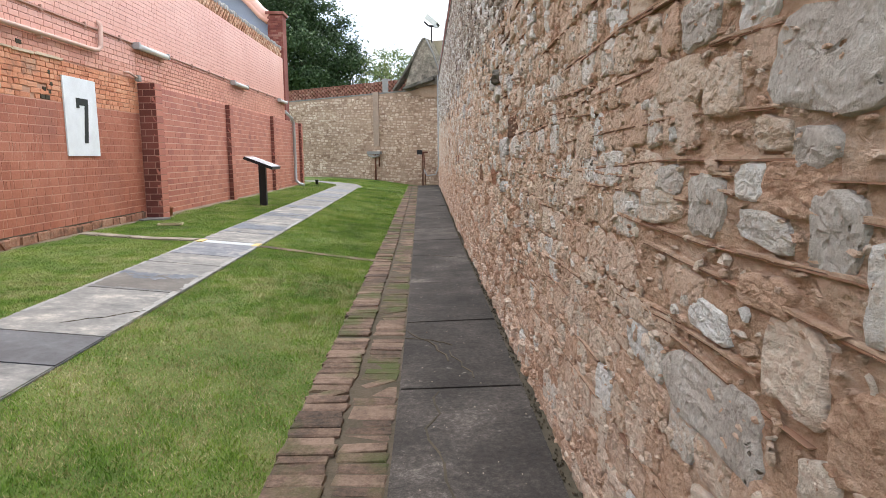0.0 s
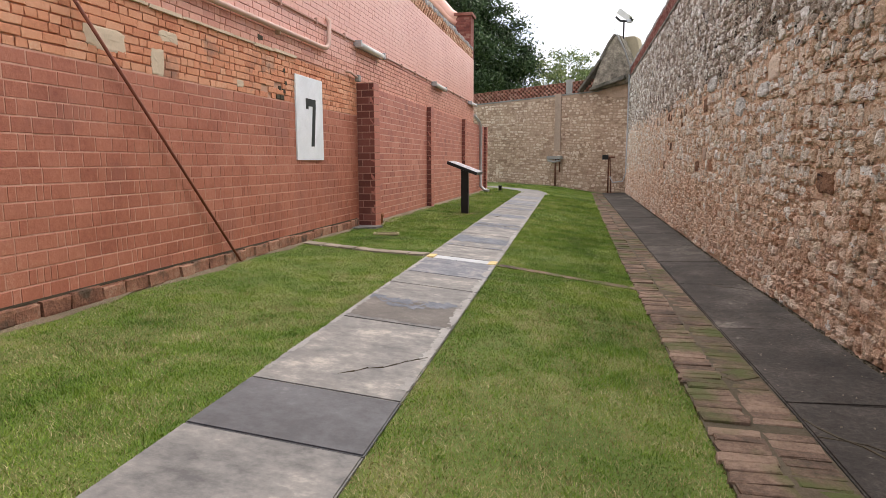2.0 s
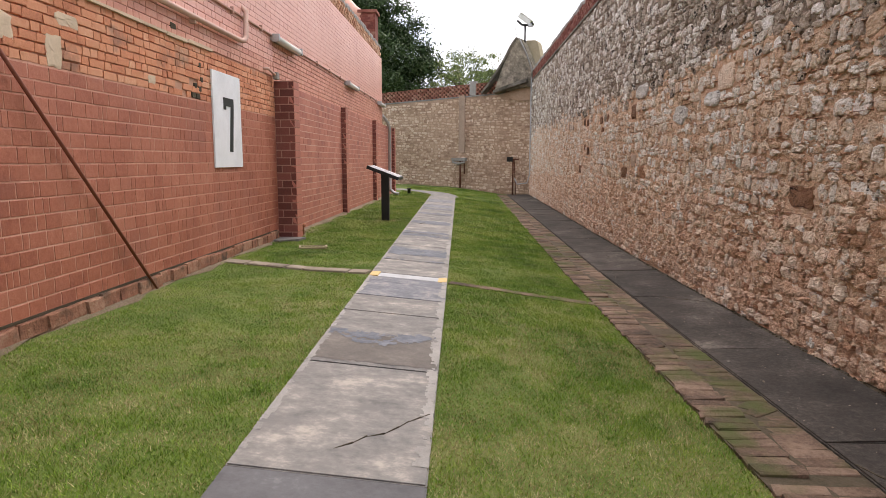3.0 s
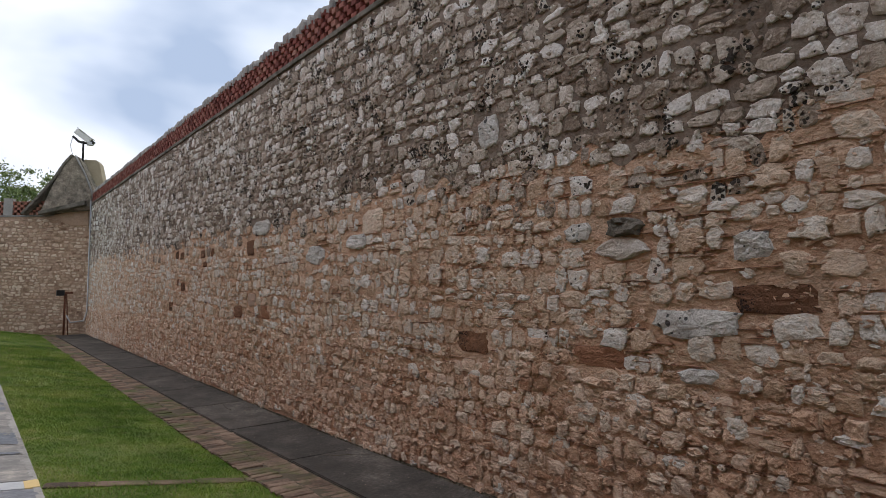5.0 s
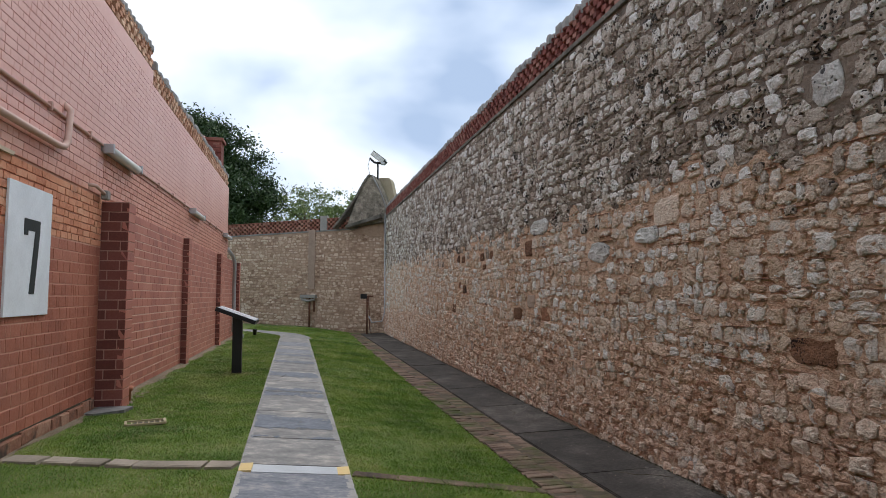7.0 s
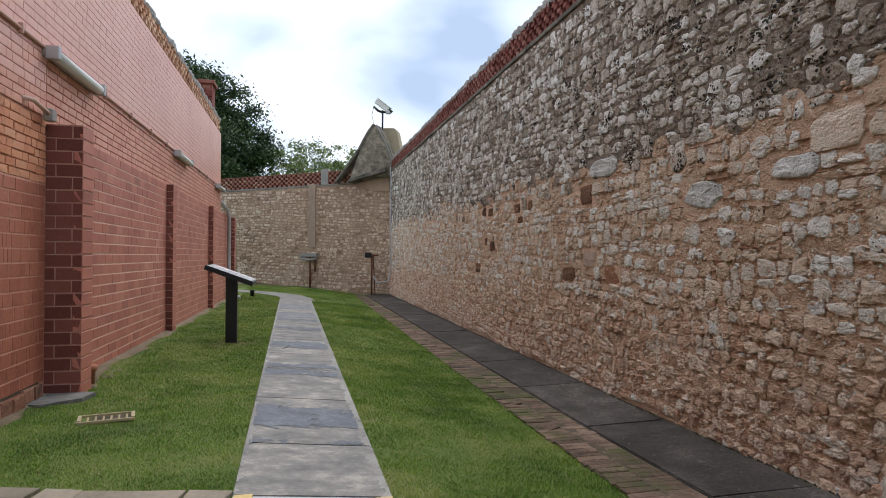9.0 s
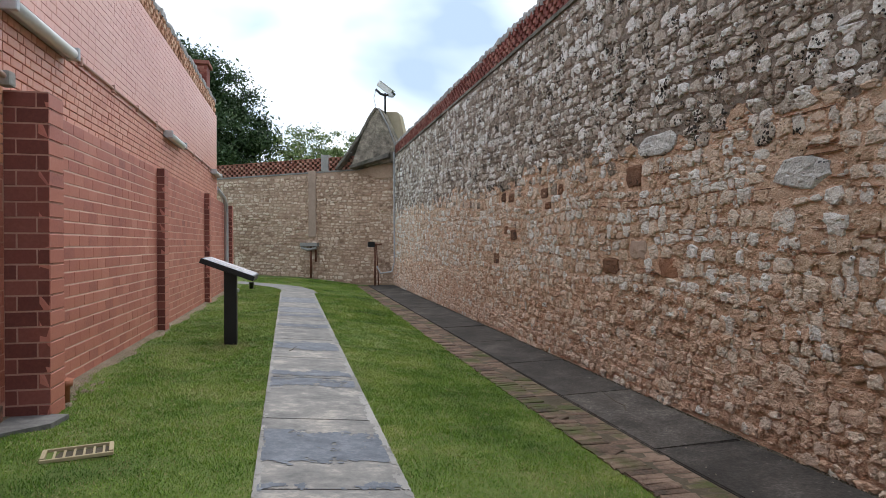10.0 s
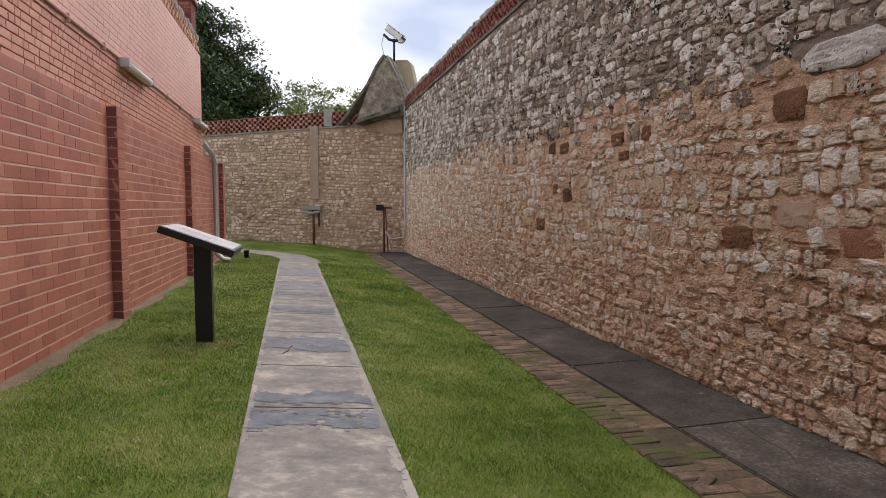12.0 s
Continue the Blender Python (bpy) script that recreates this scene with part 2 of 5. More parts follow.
M_band = material("red_band_brick", [(0.06, (0.5, 0.205, 0.145)), (0.5, (0.66, 0.315, 0.228)), (0.95, (0.73, 0.41, 0.31))], big=1.1, fine=26, bump=0.6, depth=0.008, random_mix=0.4)
M_old_joint = material("old_joint", [(0.2, (0.42, 0.22, 0.15)), (0.8, (0.64, 0.4, 0.29))], big=1.3, fine=30, bump=0.9, depth=0.01, random_mix=0)
M_pink = material("pink_painted_brick", [(0.1, (0.62, 0.285, 0.215)), (0.5, (0.74, 0.395, 0.31)), (0.9, (0.8, 0.49, 0.405))], big=0.5, fine=16, bump=0.35, depth=0.005, random_mix=0.12, rough=0.6)
M_pink_joint = material("pink_painted_joint", [(0.1, (0.44, 0.2, 0.155)), (0.9, (0.62, 0.33, 0.265))], big=0.5, fine=16, bump=0.3, depth=0.004, random_mix=0)
M_block = material("red_clay_block", [(0.03, (0.26, 0.092, 0.078)), (0.3, (0.43, 0.152, 0.114)), (0.65, (0.52, 0.2, 0.143)), (0.97, (0.61, 0.29, 0.22))], big=1.0, fine=34, bump=0.4, depth=0.004, random_mix=0.5, rough=0.75)
# Clay block colour with the shade of the viewer-side pier faces put in.
M_pier_shaded = material("shaded_pier_brick", [(0.05, (0.1, 0.03, 0.024)), (0.5, (0.18, 0.056, 0.044)), (0.95, (0.27, 0.1, 0.075))], big=1.0, fine=34, bump=0.4, depth=0.004, random_mix=0.6, rough=0.6)
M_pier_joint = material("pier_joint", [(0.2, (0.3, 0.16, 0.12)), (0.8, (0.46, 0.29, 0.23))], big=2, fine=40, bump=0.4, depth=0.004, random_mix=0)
M_block_joint = material("block_joint", [(0.2, (0.56, 0.37, 0.29)), (0.8, (0.76, 0.57, 0.47))], big=2, fine=40, bump=0.4, depth=0.004, random_mix=0)
M_coping_brick = material("coping_brick", [(0.1, (0.1, 0.03, 0.025)), (0.5, (0.2, 0.06, 0.046)), (0.9, (0.32, 0.17, 0.13))], big=1.2, fine=30, bump=0.8, depth=0.008, random_mix=0.5)
M_coping_pale = material("weathered_coping_brick", [(0.1, (0.36, 0.17, 0.1)), (0.5, (0.52, 0.29, 0.18)), (0.9, (0.65, 0.46, 0.32))], big=1.2, fine=30, bump=0.8, depth=0.008, random_mix=0.6)
M_coping_far = material("faded_coping_brick", [(0.1, (0.22, 0.085, 0.062)), (0.5, (0.36, 0.165, 0.12)), (0.9, (0.5, 0.3, 0.225))], big=1.2, fine=30, bump=0.8, depth=0.008, random_mix=0.5)
M_cap = material("grey_cement_cap", [(0.2, (0.17, 0.165, 0.155)), (0.8, (0.4, 0.385, 0.36))], big=1.5, fine=25, bump=0.7, depth=0.01, random_mix=0.3)
M_render = material("grey_cement_render", [(0.1, (0.075, 0.068, 0.057)), (0.5, (0.16, 0.145, 0.12)), (0.9, (0.3, 0.27, 0.225))], big=1.6, fine=9, bump=1.0, depth=0.06, random_mix=0, spread=0.5, grit=0.7, stain=((0.06, 0.06, 0.045), 1.4, 0.5, 0.64))
M_yellow_stone = material("lichen_yellow_render", [(0.2, (0.26, 0.215, 0.145)), (0.8, (0.42, 0.36, 0.26))], big=2, fine=20, bump=0.6, depth=0.01, random_mix=0, grit=0.3)
M_hood = material("cement_over_rubble", [(0.1, (0.075, 0.066, 0.052)), (0.45, (0.2, 0.172, 0.136)), (0.7, (0.32, 0.275, 0.215)), (0.95, (0.5, 0.44, 0.36))], big=2.2, fine=7, bump=1.0, depth=0.08, random_mix=0, spread=0.6, grit=0.9, pores=((0.06, 0.05, 0.04), 9, 0.3, 0.5))
M_duct = material("stained_cement_duct", [(0.2, (0.27, 0.195, 0.15)), (0.8, (0.45, 0.34, 0.265))], big=1.5, fine=12, bump=0.6, depth=0.01, random_mix=0, grit=0.4)
M_stay = material("red_painted_steel", [(0.2, (0.16, 0.05, 0.035)), (0.8, (0.32, 0.11, 0.075))], big=4, fine=50, bump=0.4, depth=0.002, random_mix=0, rough=0.6)
M_dry = material("dry_grass", [(0.1, (0.2, 0.17, 0.07)), (0.5, (0.38, 0.33, 0.16)), (0.9, (0.56, 0.5, 0.3))], big=0.9, fine=3.0, rough=0.7, bump=0, random_mix=0.6, spread=0.5)
M_brown_concrete = material("brown_grey_concrete", [(0.15, (0.085, 0.078, 0.07)), (0.6, (0.135, 0.122, 0.11)), (0.9, (0.2, 0.18, 0.16))], big=2.2, fine=14, rough=0.75, bump=0.4, depth=0.005, random_mix=0, spread=0.5, grit=0.5)
M_blue_stain = material("blue_grey_stain", [(0.1, (0.062, 0.072, 0.092)), (0.5, (0.11, 0.125, 0.152)), (0.9, (0.19, 0.205, 0.23))], big=5, fine=25, rough=0.65, bump=0.3, depth=0.003, random_mix=0, spread=0.6, grit=0.6)
M_white = plain("white_painted_board", (0.82, 0.86, 0.9), 0.5)
M_black = plain("black_enamel", (0.012, 0.012, 0.014), 0.35)
M_black_paint = plain("black_lettering", (0.03, 0.035, 0.035), 0.7)
M_galv = plain("galvanised_metal", (0.45, 0.46, 0.47), 0.45, 0.6)
M_lamp_white = plain("white_lamp_casing", (0.66, 0.66, 0.64), 0.5)
M_pipe_pink = plain("pink_painted_pipe", (0.6, 0.4, 0.33), 0.55)
M_pipe_dark = plain("red_painted_conduit", (0.5, 0.3, 0.24), 0.6)
M_rust = material("rusty_steel", [(0.2, (0.07, 0.025, 0.015)), (0.8, (0.2, 0.08, 0.045))], big=5, fine=60, bump=0.5, depth=0.003, random_mix=0, rough=0.8)
M_terracotta = material("terracotta", [(0.2, (0.28, 0.1, 0.06)), (0.8, (0.42, 0.18, 0.11))], big=6, fine=50, bump=0.3, depth=0.003, random_mix=0)
M_yellow_paint = plain("worn_yellow_paint", (0.62, 0.46, 0.2), 0.7)
M_strip_paint = plain("worn_white_paint", (0.42, 0.44, 0.46), 0.7)
M_print = plain("printed_panel", (0.74, 0.77, 0.82), 0.18)
M_blue_render = material("blue_grey_render", [(0.2, (0.2, 0.23, 0.3)), (0.8, (0.3, 0.33, 0.4))], big=1, fine=20, bump=0.3, depth=0.01, random_mix=0)
M_leaf_dark = material("dark_foliage", [(0.1, (0.012, 0.03, 0.012)), (0.6, (0.04, 0.075, 0.025)), (0.95, (0.09, 0.13, 0.05))], big=0.4, fine=3, rough=0.6, bump=0, random_mix=0.5)
M_leaf_light = material("light_foliage", [(0.1, (0.075, 0.115, 0.04)), (0.6, (0.17, 0.22, 0.08)), (0.95, (0.34, 0.36, 0.17))], big=0.4, fine=3, rough=0.6, bump=0, random_mix=0.5)
M_bark = material("bark", [(0.2, (0.06, 0.045, 0.03)), (0.8, (0.16, 0.13, 0.1))], big=2, fine=20, bump=0.8, depth=0.02, random_mix=0)
M_lime = plain("cream_cement_patch", (0.62, 0.5, 0.37), 0.85, bump=0.4)
M_frame = plain("yellowed_plastic", (0.36, 0.3, 0.18), 0.6)
M_text = plain("grey_print", (0.34, 0.34, 0.36), 0.4)
M_picture = plain("pinkish_print", (0.56, 0.54, 0.56), 0.3)


for m, gloss, rough in ((M_pink, 0.6, 0.42), (M_band, 0.5, 0.5), (M_block, 0.55, 0.5), (M_red_brick, 0.4, 0.6)):
    m.node_tree.nodes["Principled BSDF"].inputs["Specular IOR Level"].default_value = gloss
    m.node_tree.nodes["Principled BSDF"].inputs["Roughness"].default_value = rough


# ---- mesh helpers ----
def mesh_object(name, verts, faces, mat, parent=None, label="", smooth=False):
    me = bpy.data.meshes.new(name)
    me.from_pydata([tuple(v) for v in verts], [], [tuple(f) for f in faces])
    me.materials.append(mat)
    if smooth:
        me.polygons.foreach_set("use_smooth", [True] * len(me.polygons))
    me.update()
    ob = new(name, me)
    ob.parent = parent
    if label:
        tagged(ob, label)
    return ob


def part(name, bm, mat, parent=None, label=""):
    me = bpy.data.meshes.new(name)
    bm.normal_update()
    bm.to_mesh(me)
    bm.free()
    me.materials.append(mat)
    ob = new(name, me)
    ob.parent = parent
    if label:
        tagged(ob, label)
    return ob


def base(name, label, category, group="", kind="", at=(0, 0, 0)):
    ob = new(name)
    ob.location = at
    ob.empty_display_size = 0.1
    return tagged(ob, label, category, group, kind)


def box(bm, lo, hi, bevel=0.0, m=None):
    c = [(a + b) / 2 for a, b in zip(lo, hi)]
    s = [b - a for a, b in zip(lo, hi)]
    mat = Matrix.Translation(c) @ Matrix.Diagonal((*s, 1))
    got = bmesh.ops.create_cube(bm, size=1.0, matrix=(m @ mat) if m else mat)
    if bevel:
        edges = {e for v in got["verts"] for e in v.link_edges}
        bmesh.ops.bevel(bm, geom=list(edges), offset=bevel, segments=2, profile=0.6, affect="EDGES")
    return bm


def box_part(name, lo, hi, mat, parent=None, label="", bevel=0.004, m=None):
    return part(name, box(bmesh.new(), lo, hi, bevel, m), mat, parent, label)


def tube(bm, points, radius, sides=10):
    """A pipe along points, with mitred bends and closed ends."""
    points = [Vector(p) for p in points]
    rings = []
    for i, p in enumerate(points):
        a = (p - points[i - 1]).normalized() if i else (points[1] - p).normalized()
        b = (points[i + 1] - p).normalized() if i < len(points) - 1 else a
        d = (a + b).normalized()
        side = d.orthogonal().normalized() if not rings else (last - d * last.dot(d)).normalized()
        last = side
        up = d.cross(side)
        r = radius[i] if isinstance(radius, (list, tuple)) else radius
        r = r / max(0.5, d.dot(a))
        rings.append([bm.verts.new(p + (side * math.cos(k * math.tau / sides) + up * math.sin(k * math.tau / sides)) * r) for k in range(sides)])
    for r0, r1 in zip(rings, rings[1:]):
        for k in range(sides):
            f = bm.faces.new((r0[k], r0[(k + 1) % sides], r1[(k + 1) % sides], r1[k]))
            f.smooth = True
    bm.faces.new(rings[0][::-1])
    bm.faces.new(rings[-1])
    return bm


def tube_part(name, points, radius, mat, parent=None, label="", sides=10):
    return part(name, tube(bmesh.new(), points, radius, sides), mat, parent, label)


class Pieces:
    """Many alike pieces: those nearest to the walk are objects of their own on shared meshes, the rest one joined part."""

    def __init__(self, name, mat, variants, parent, most=300, smooth=False):
        self.name, self.mat, self.parent, self.most, self.smooth = name, mat, parent, most, smooth
        self.shapes = variants
        self.rows = []

    def put(self, m, key=0.0, which=None):
        self.rows.append((key, random.randrange(len(self.shapes)) if which is None else which, m))

    def build(self, rest="field"):
        self.rows.sort(key=lambda r: r[0])
        meshes = {}
        for _, k, m in self.rows[:self.most]:
            if k not in meshes:
                me = bpy.data.meshes.new(self.name)
                me.from_pydata([tuple(v) for v in self.shapes[k][0]], [], self.shapes[k][1])
                me.materials.append(self.mat)
                if self.smooth:
                    me.polygons.foreach_set("use_smooth", [True] * len(me.polygons))
                meshes[k] = me
            ob = new(self.name, meshes[k])
            ob.parent, ob.matrix_basis = self.parent, m
        vs, fs, n = [], [], 0
        for _, k, m in self.rows[self.most:]:
            v, f = self.shapes[k]
            a = np.array(m)
            vs.append(v @ a[:3, :3].T + a[:3, 3])
            fs.extend([tuple(i + n for i in q) for q in f])
            n += len(v)
        if vs:
            ob = mesh_object(self.name + "_" + rest, np.concatenate(vs).tolist(), fs, self.mat, self.parent, smooth=self.smooth)
            tagged(ob, kind="stuff")


def brick_shape(chamfer=(0.03, 0.08), jitter=0.02, seed=0):
    """A unit brick, front face to +x: chamfered and slightly uneven, with an open back."""
    r = random.Random(seed)
    cy, cz = chamfer
    v = []
    for x, iy, iz in ((-0.5, 0, 0), (0.5 - 0.08, 0, 0), (0.5, cy, cz)):
        for sy, sz in ((-1, -1), (1, -1), (1, 1), (-1, 1)):
            v.append((x + (r.uniform(-0.03, 0.03) if x == 0.5 else 0), sy * (0.5 - iy) + r.uniform(-jitter, jitter), sz * (0.5 - iz) + r.uniform(-jitter, jitter)))
    f = [(8, 9, 10, 11)]
    for a in (0, 4):
        for k in range(4):
            j = (k + 1) % 4
            f.append((a + k, a + j, a + 4 + j, a + 4 + k))
    return np.array(v), f


def stone_shape(seed, power=5.0, n=9, low=0.72, dome=0.12):
    """A unit rubble stone, face to +x: an angular broken outline and a rough, nearly flat face."""
    r = random.Random(seed)
    prof = [(-0.6, 1.0), (0.45, 1.0), (0.85, 0.87), (1.0, 0.45)]
    off = r.uniform(0, 1)
    radii = []
    for k in range(n):
        a = (k + off + r.uniform(-0.25, 0.25)) * math.tau / n
        c, s = math.cos(a), math.sin(a)
        q = 0.5 * r.uniform(low, 1.06) / ((abs(c) ** power + abs(s) ** power) ** (1 / power))
        radii.append((c * q, s * q))
    tilt_y, tilt_z = r.uniform(-0.6, 0.6), r.uniform(-0.6, 0.6)
    v = []
    for i, (x, sc) in enumerate(prof):
        for (y, z) in radii:
            j = 0.0 if i == 0 else r.uniform(-0.28, 0.28)
            w = sc * (r.uniform(0.9, 1.06) if i > 1 else 1.0)
            v.append((x + j + (y * tilt_y + z * tilt_z) * (i > 0), y * w, z * w))
    v.append((1.0 + dome * r.uniform(-2, 1), r.uniform(-0.1, 0.1), r.uniform(-0.1, 0.1)))
    f = []
    for i in range(len(prof) - 1):
        for k in range(n):
            j = (k + 1) % n
            f.append((i * n + k, i * n + j, (i + 1) * n + j, (i + 1) * n + k))
    top = (len(prof) - 1) * n
    for k in range(n):
        f.append((top + k, top + (k + 1) % n, len(v) - 1))
    return np.array(v), f


def basis(loc, ex, ey, ez):
    """A pose whose local axes are the given (scaled) vectors."""
    m = Matrix.Identity(4)
    for k, e in enumerate((ex, ey, ez)):
        for i in range(3):
            m[i][k] = e[i]
    m.translation = loc
    return m


def value_noise(u, v, seed):
    """Smooth noise on a grid of coordinates, about -1 to 1."""
    rg = np.random.RandomState(seed)
    tab = rg.rand(256, 256) * 2 - 1
    iu, iv = np.floor(u).astype(int), np.floor(v).astype(int)
    fu, fv = u - iu, v - iv
    fu, fv = fu * fu * (3 - 2 * fu), fv * fv * (3 - 2 * fv)
    g = lambda a, b: tab[a % 256, b % 256]
    return (g(iu, iv) * (1 - fu) + g(iu + 1, iv) * fu) * (1 - fv) + (g(iu, iv + 1) * (1 - fu) + g(iu + 1, iv + 1) * fu) * fv


def grid_faces(nu, nv):
    i = np.arange(nu * nv).reshape(nu, nv)
    return np.stack([i[:-1, :-1], i[1:, :-1], i[1:, 1:], i[:-1, 1:]], -1).reshape(-1, 4).tolist()


# ---- the plan ----
STONE_X = 1.58      # face of the long stone wall
LEFT_X = -4.78      # face of the brick building
PROFILE = ((-60, 0.14), (-4.8, 0.14), (-3.47, 0.07), (-2.73, 0.06), (-1.74, -0.03), (0.15, -0.2), (0.66, -0.215), (1.6, -0.19), (60, -0.19))


def ground(x, y=3.0):
    """Height of the lawn; its wall side falls gently along the walk."""
    fall = -0.09 * min(1.0, max(0.0, (y - 4.0) / 7.0)) * min(1.0, max(0.0, (x + 1.6) / 1.8))
    for (x0, z0), (x1, z1) in zip(PROFILE, PROFILE[1:]):
        if x <= x1:
            return z0 + (z1 - z0) * max(0, x - x0) / (x1 - x0) + fall
    return PROFILE[-1][1] + fall


def wander(y):
    """Sideways wander of the gutter and footpath edge along the wall."""
    return -0.0095 * max(0.0, y - 4.0)


def path_left(y):
    return -2.57 - 0.023 * (y - 3.5)


def path_right(y):
    return -1.63 - 0.0195 * (y - 4.0)


FAR_A, FAR_D = Vector((1.75, 33.85, 0)), Vector((-0.905, 0.425, 0)).normalized()  # line of the far wall
FAR_N = Vector((-0.425, -0.905, 0)).normalized()

# ground sheet
xs = [-3000, -300, -60, -12, -6, -4.8, -4.4, -4.0, -3.47, -3.1, -2.73, -2.2, -1.74, -1.2, -0.6, 0.15, 0.66, 1.6, 3, 12, 60, 300, 3000]
ys = [-3000, -300, -60, -10] + [k * 1.0 for k in range(-8, 45)] + [60, 120, 300, 1000, 3000]
gv = [(x, y, ground(x, y) - 0.012) for x in xs for y in ys]
tagged(mesh_object("ground", gv, grid_faces(len(xs), len(ys)), M_turf), "mown green lawn soil with dry patches", "ground", kind="structure")

# long stone wall: mortar core with relief
WALL_Y0, WALL_Y1, WALL_TOP, RISE = -5.0, 35.2, 4.89, 0.014
stone_wall = base("wall_east", "tall rubble limestone wall with sandy mortar, weathered grey above", "wall", kind="structure")


def boundary(y):
    """Height at which the repointed lower part meets the weathered upper part."""
    return 2.72 + 0.09 * math.sin(y * 0.9) + 0.07 * math.sin(y * 2.3 + 1) + 0.06 * math.sin(y * 6.7 + 2) + 0.05 * math.sin(y * 13.1) + 0.012 * max(0, y - 10)


def core(name, y0, y1, ny, nz, z0, z1, mat, seed, rough, label):
    y = np.linspace(y0, y1, ny)
    u = np.linspace(0, 1, nz)
    zlo = np.array([z0(v) for v in y])
    zhi = np.array([z1(v) for v in y])
    Y = np.repeat(y[:, None], nz, 1)
    Z = zlo[:, None] + (zhi - zlo)[:, None] * u[None, :]
    S = Z + 0.06 * value_noise(Y * 3.0, Z * 2.0, seed + 5)
    R = value_noise(Y * 2.2, Z * 3.1, seed) * 0.35 + value_noise(Y * 6.0, S * 13.0, seed + 1) * 0.4 + value_noise(Y * 13, S * 24, seed + 2) * 0.4
    R += value_noise(Y * 24, S * 60, seed + 3) * 0.22 + value_noise(Y * 50, S * 75, seed + 4) * 0.16
    X = STONE_X + 0.003 - R * rough * (0.5 + 0.5 * np.clip((Y - 2.8) / 1.6, 0, 1))
    v = np.stack([X, Y, Z], -1).reshape(-1, 3)
    i = np.arange(ny * nz).reshape(ny, nz)
    f = np.stack([i[:-1, :-1], i[:-1, 1:], i[1:, 1:], i[1:, :-1]], -1).reshape(-1, 4)
    return mesh_object(name, v.tolist(), f.tolist(), mat, stone_wall, label)


core("mortar", WALL_Y0, -0.6, 60, 60, lambda y: -0.45, boundary, M_mortar, 3, 0.02, "sandy orange pointed mortar")
core("mortar", -0.6, 5.0, 520, 260, lambda y: -0.45, boundary, M_mortar, 3, 0.02, "sandy orange pointed mortar")
core("mortar", 5.0, WALL_Y1, 1100, 100, lambda y: -0.45, boundary, M_mortar, 3, 0.02, "sandy orange pointed mortar")
core("mortar", WALL_Y0, WALL_Y1, 1300, 80, lambda y: boundary(y), lambda y: WALL_TOP + RISE * (y - WALL_Y0), M_mortar_high, 9, 0.022, "dark weathered mortar")
box_part("wall_core", (STONE_X + 0.05, WALL_Y0, -0.45), (STONE_X + 0.5, WALL_Y1, WALL_TOP - 0.002), M_mortar, stone_wall, bevel=0)

# brick building along the other side
building = base("wall_west", "red painted brick building wall with old orange brick patches", "wall", kind="structure")
BUILD_Y0, BUILD_Y1 = -6.0, 24.75
box_part("wall_core", (LEFT_X - 0.4, BUILD_Y0, -0.3), (LEFT_X - 0.022, BUILD_Y1 - 0.02, 5.18), M_pink_joint, building, bevel=0)

# small bonded brick patterns on a wall plane
BRICKS = [brick_shape(seed=k) for k in range(10)]
ROUGH_BRICKS = [brick_shape((0.05, 0.12), 0.06, 40 + k) for k in range(14)]
FLUSH = [brick_shape((0.012, 0.03), 0.012, 60 + k) for k in range(10)]
SLABS = [brick_shape((0.012, 0.012), 0.004, 80 + k) for k in range(6)]


def west_brick(pieces, y, z, w, h, proud, x=LEFT_X, key=None):
    d = 0.08 if proud > 0.02 else 0.024
    pieces.put(basis((x - d / 2 + proud, y, z), (d, 0, 0), (0, w, 0), (0, 0, h)), abs(y - 8) if key is None else key)


def bond(pieces, y0, y1, z0, z1, h, widths, joint, proud, keep=None, x=LEFT_X, wobble=0.0):
    """Courses of bricks between two heights, each laid from y0 on with a varying start."""
    n = max(1, round((z1 - z0) / h))
    h = (z1 - z0) / n
    for c in range(n):
        y = y0 - random.choice(widths) * random.random()
        z = z0 + (c + 0.5) * h
        while y < y1:
            w = random.choice(widths)
            a, b = max(y, y0), min(y + w, y1)
            if b - a > 0.03 and (keep is None or keep((a + b) / 2, z)):
                west_brick(pieces, (a + b) / 2, z + random.uniform(-wobble, wobble), b - a - joint, h - joint, proud + random.uniform(-0.3, 0.3) * proud, x)
            y += w


# red painted square bricks low down
box_part("lower_joint", (LEFT_X - 0.03, BUILD_Y0, 0.1), (LEFT_X + 0.0025, 11.75, 2.2), M_red_joint, building, bevel=0)
lower = Pieces("brick", M_red_brick, FLUSH, building)
bond(lower, 1.0, 11.74, 0.27, 1.95, 0.129, (0.19, 0.19, 0.2, 0.2, 0.18, 0.1, 0.075, 0.065), 0.012, 0.006)
bond(lower, 1.0, 11.74, 1.95, 2.19, 0.12, (0.25, 0.24, 0.25), 0.013, 0.006)
lower.build("courses")
# worn footing
footing = Pieces("footing_brick", M_footing, ROUGH_BRICKS, building, most=60)
bond(footing, 1.0, 11.6, -0.02, 0.27, 0.13, (0.3, 0.24, 0.36, 0.22), 0.012, 0.05, wobble=0.014)
footing.build("courses")
# Solid dark strip paints the shade in the crack over the footing.
box_part("footing_gap", (LEFT_X - 0.03, BUILD_Y0, 0.262), (LEFT_X + 0.012, 11.6, 0.286), M_gap, building, bevel=0)
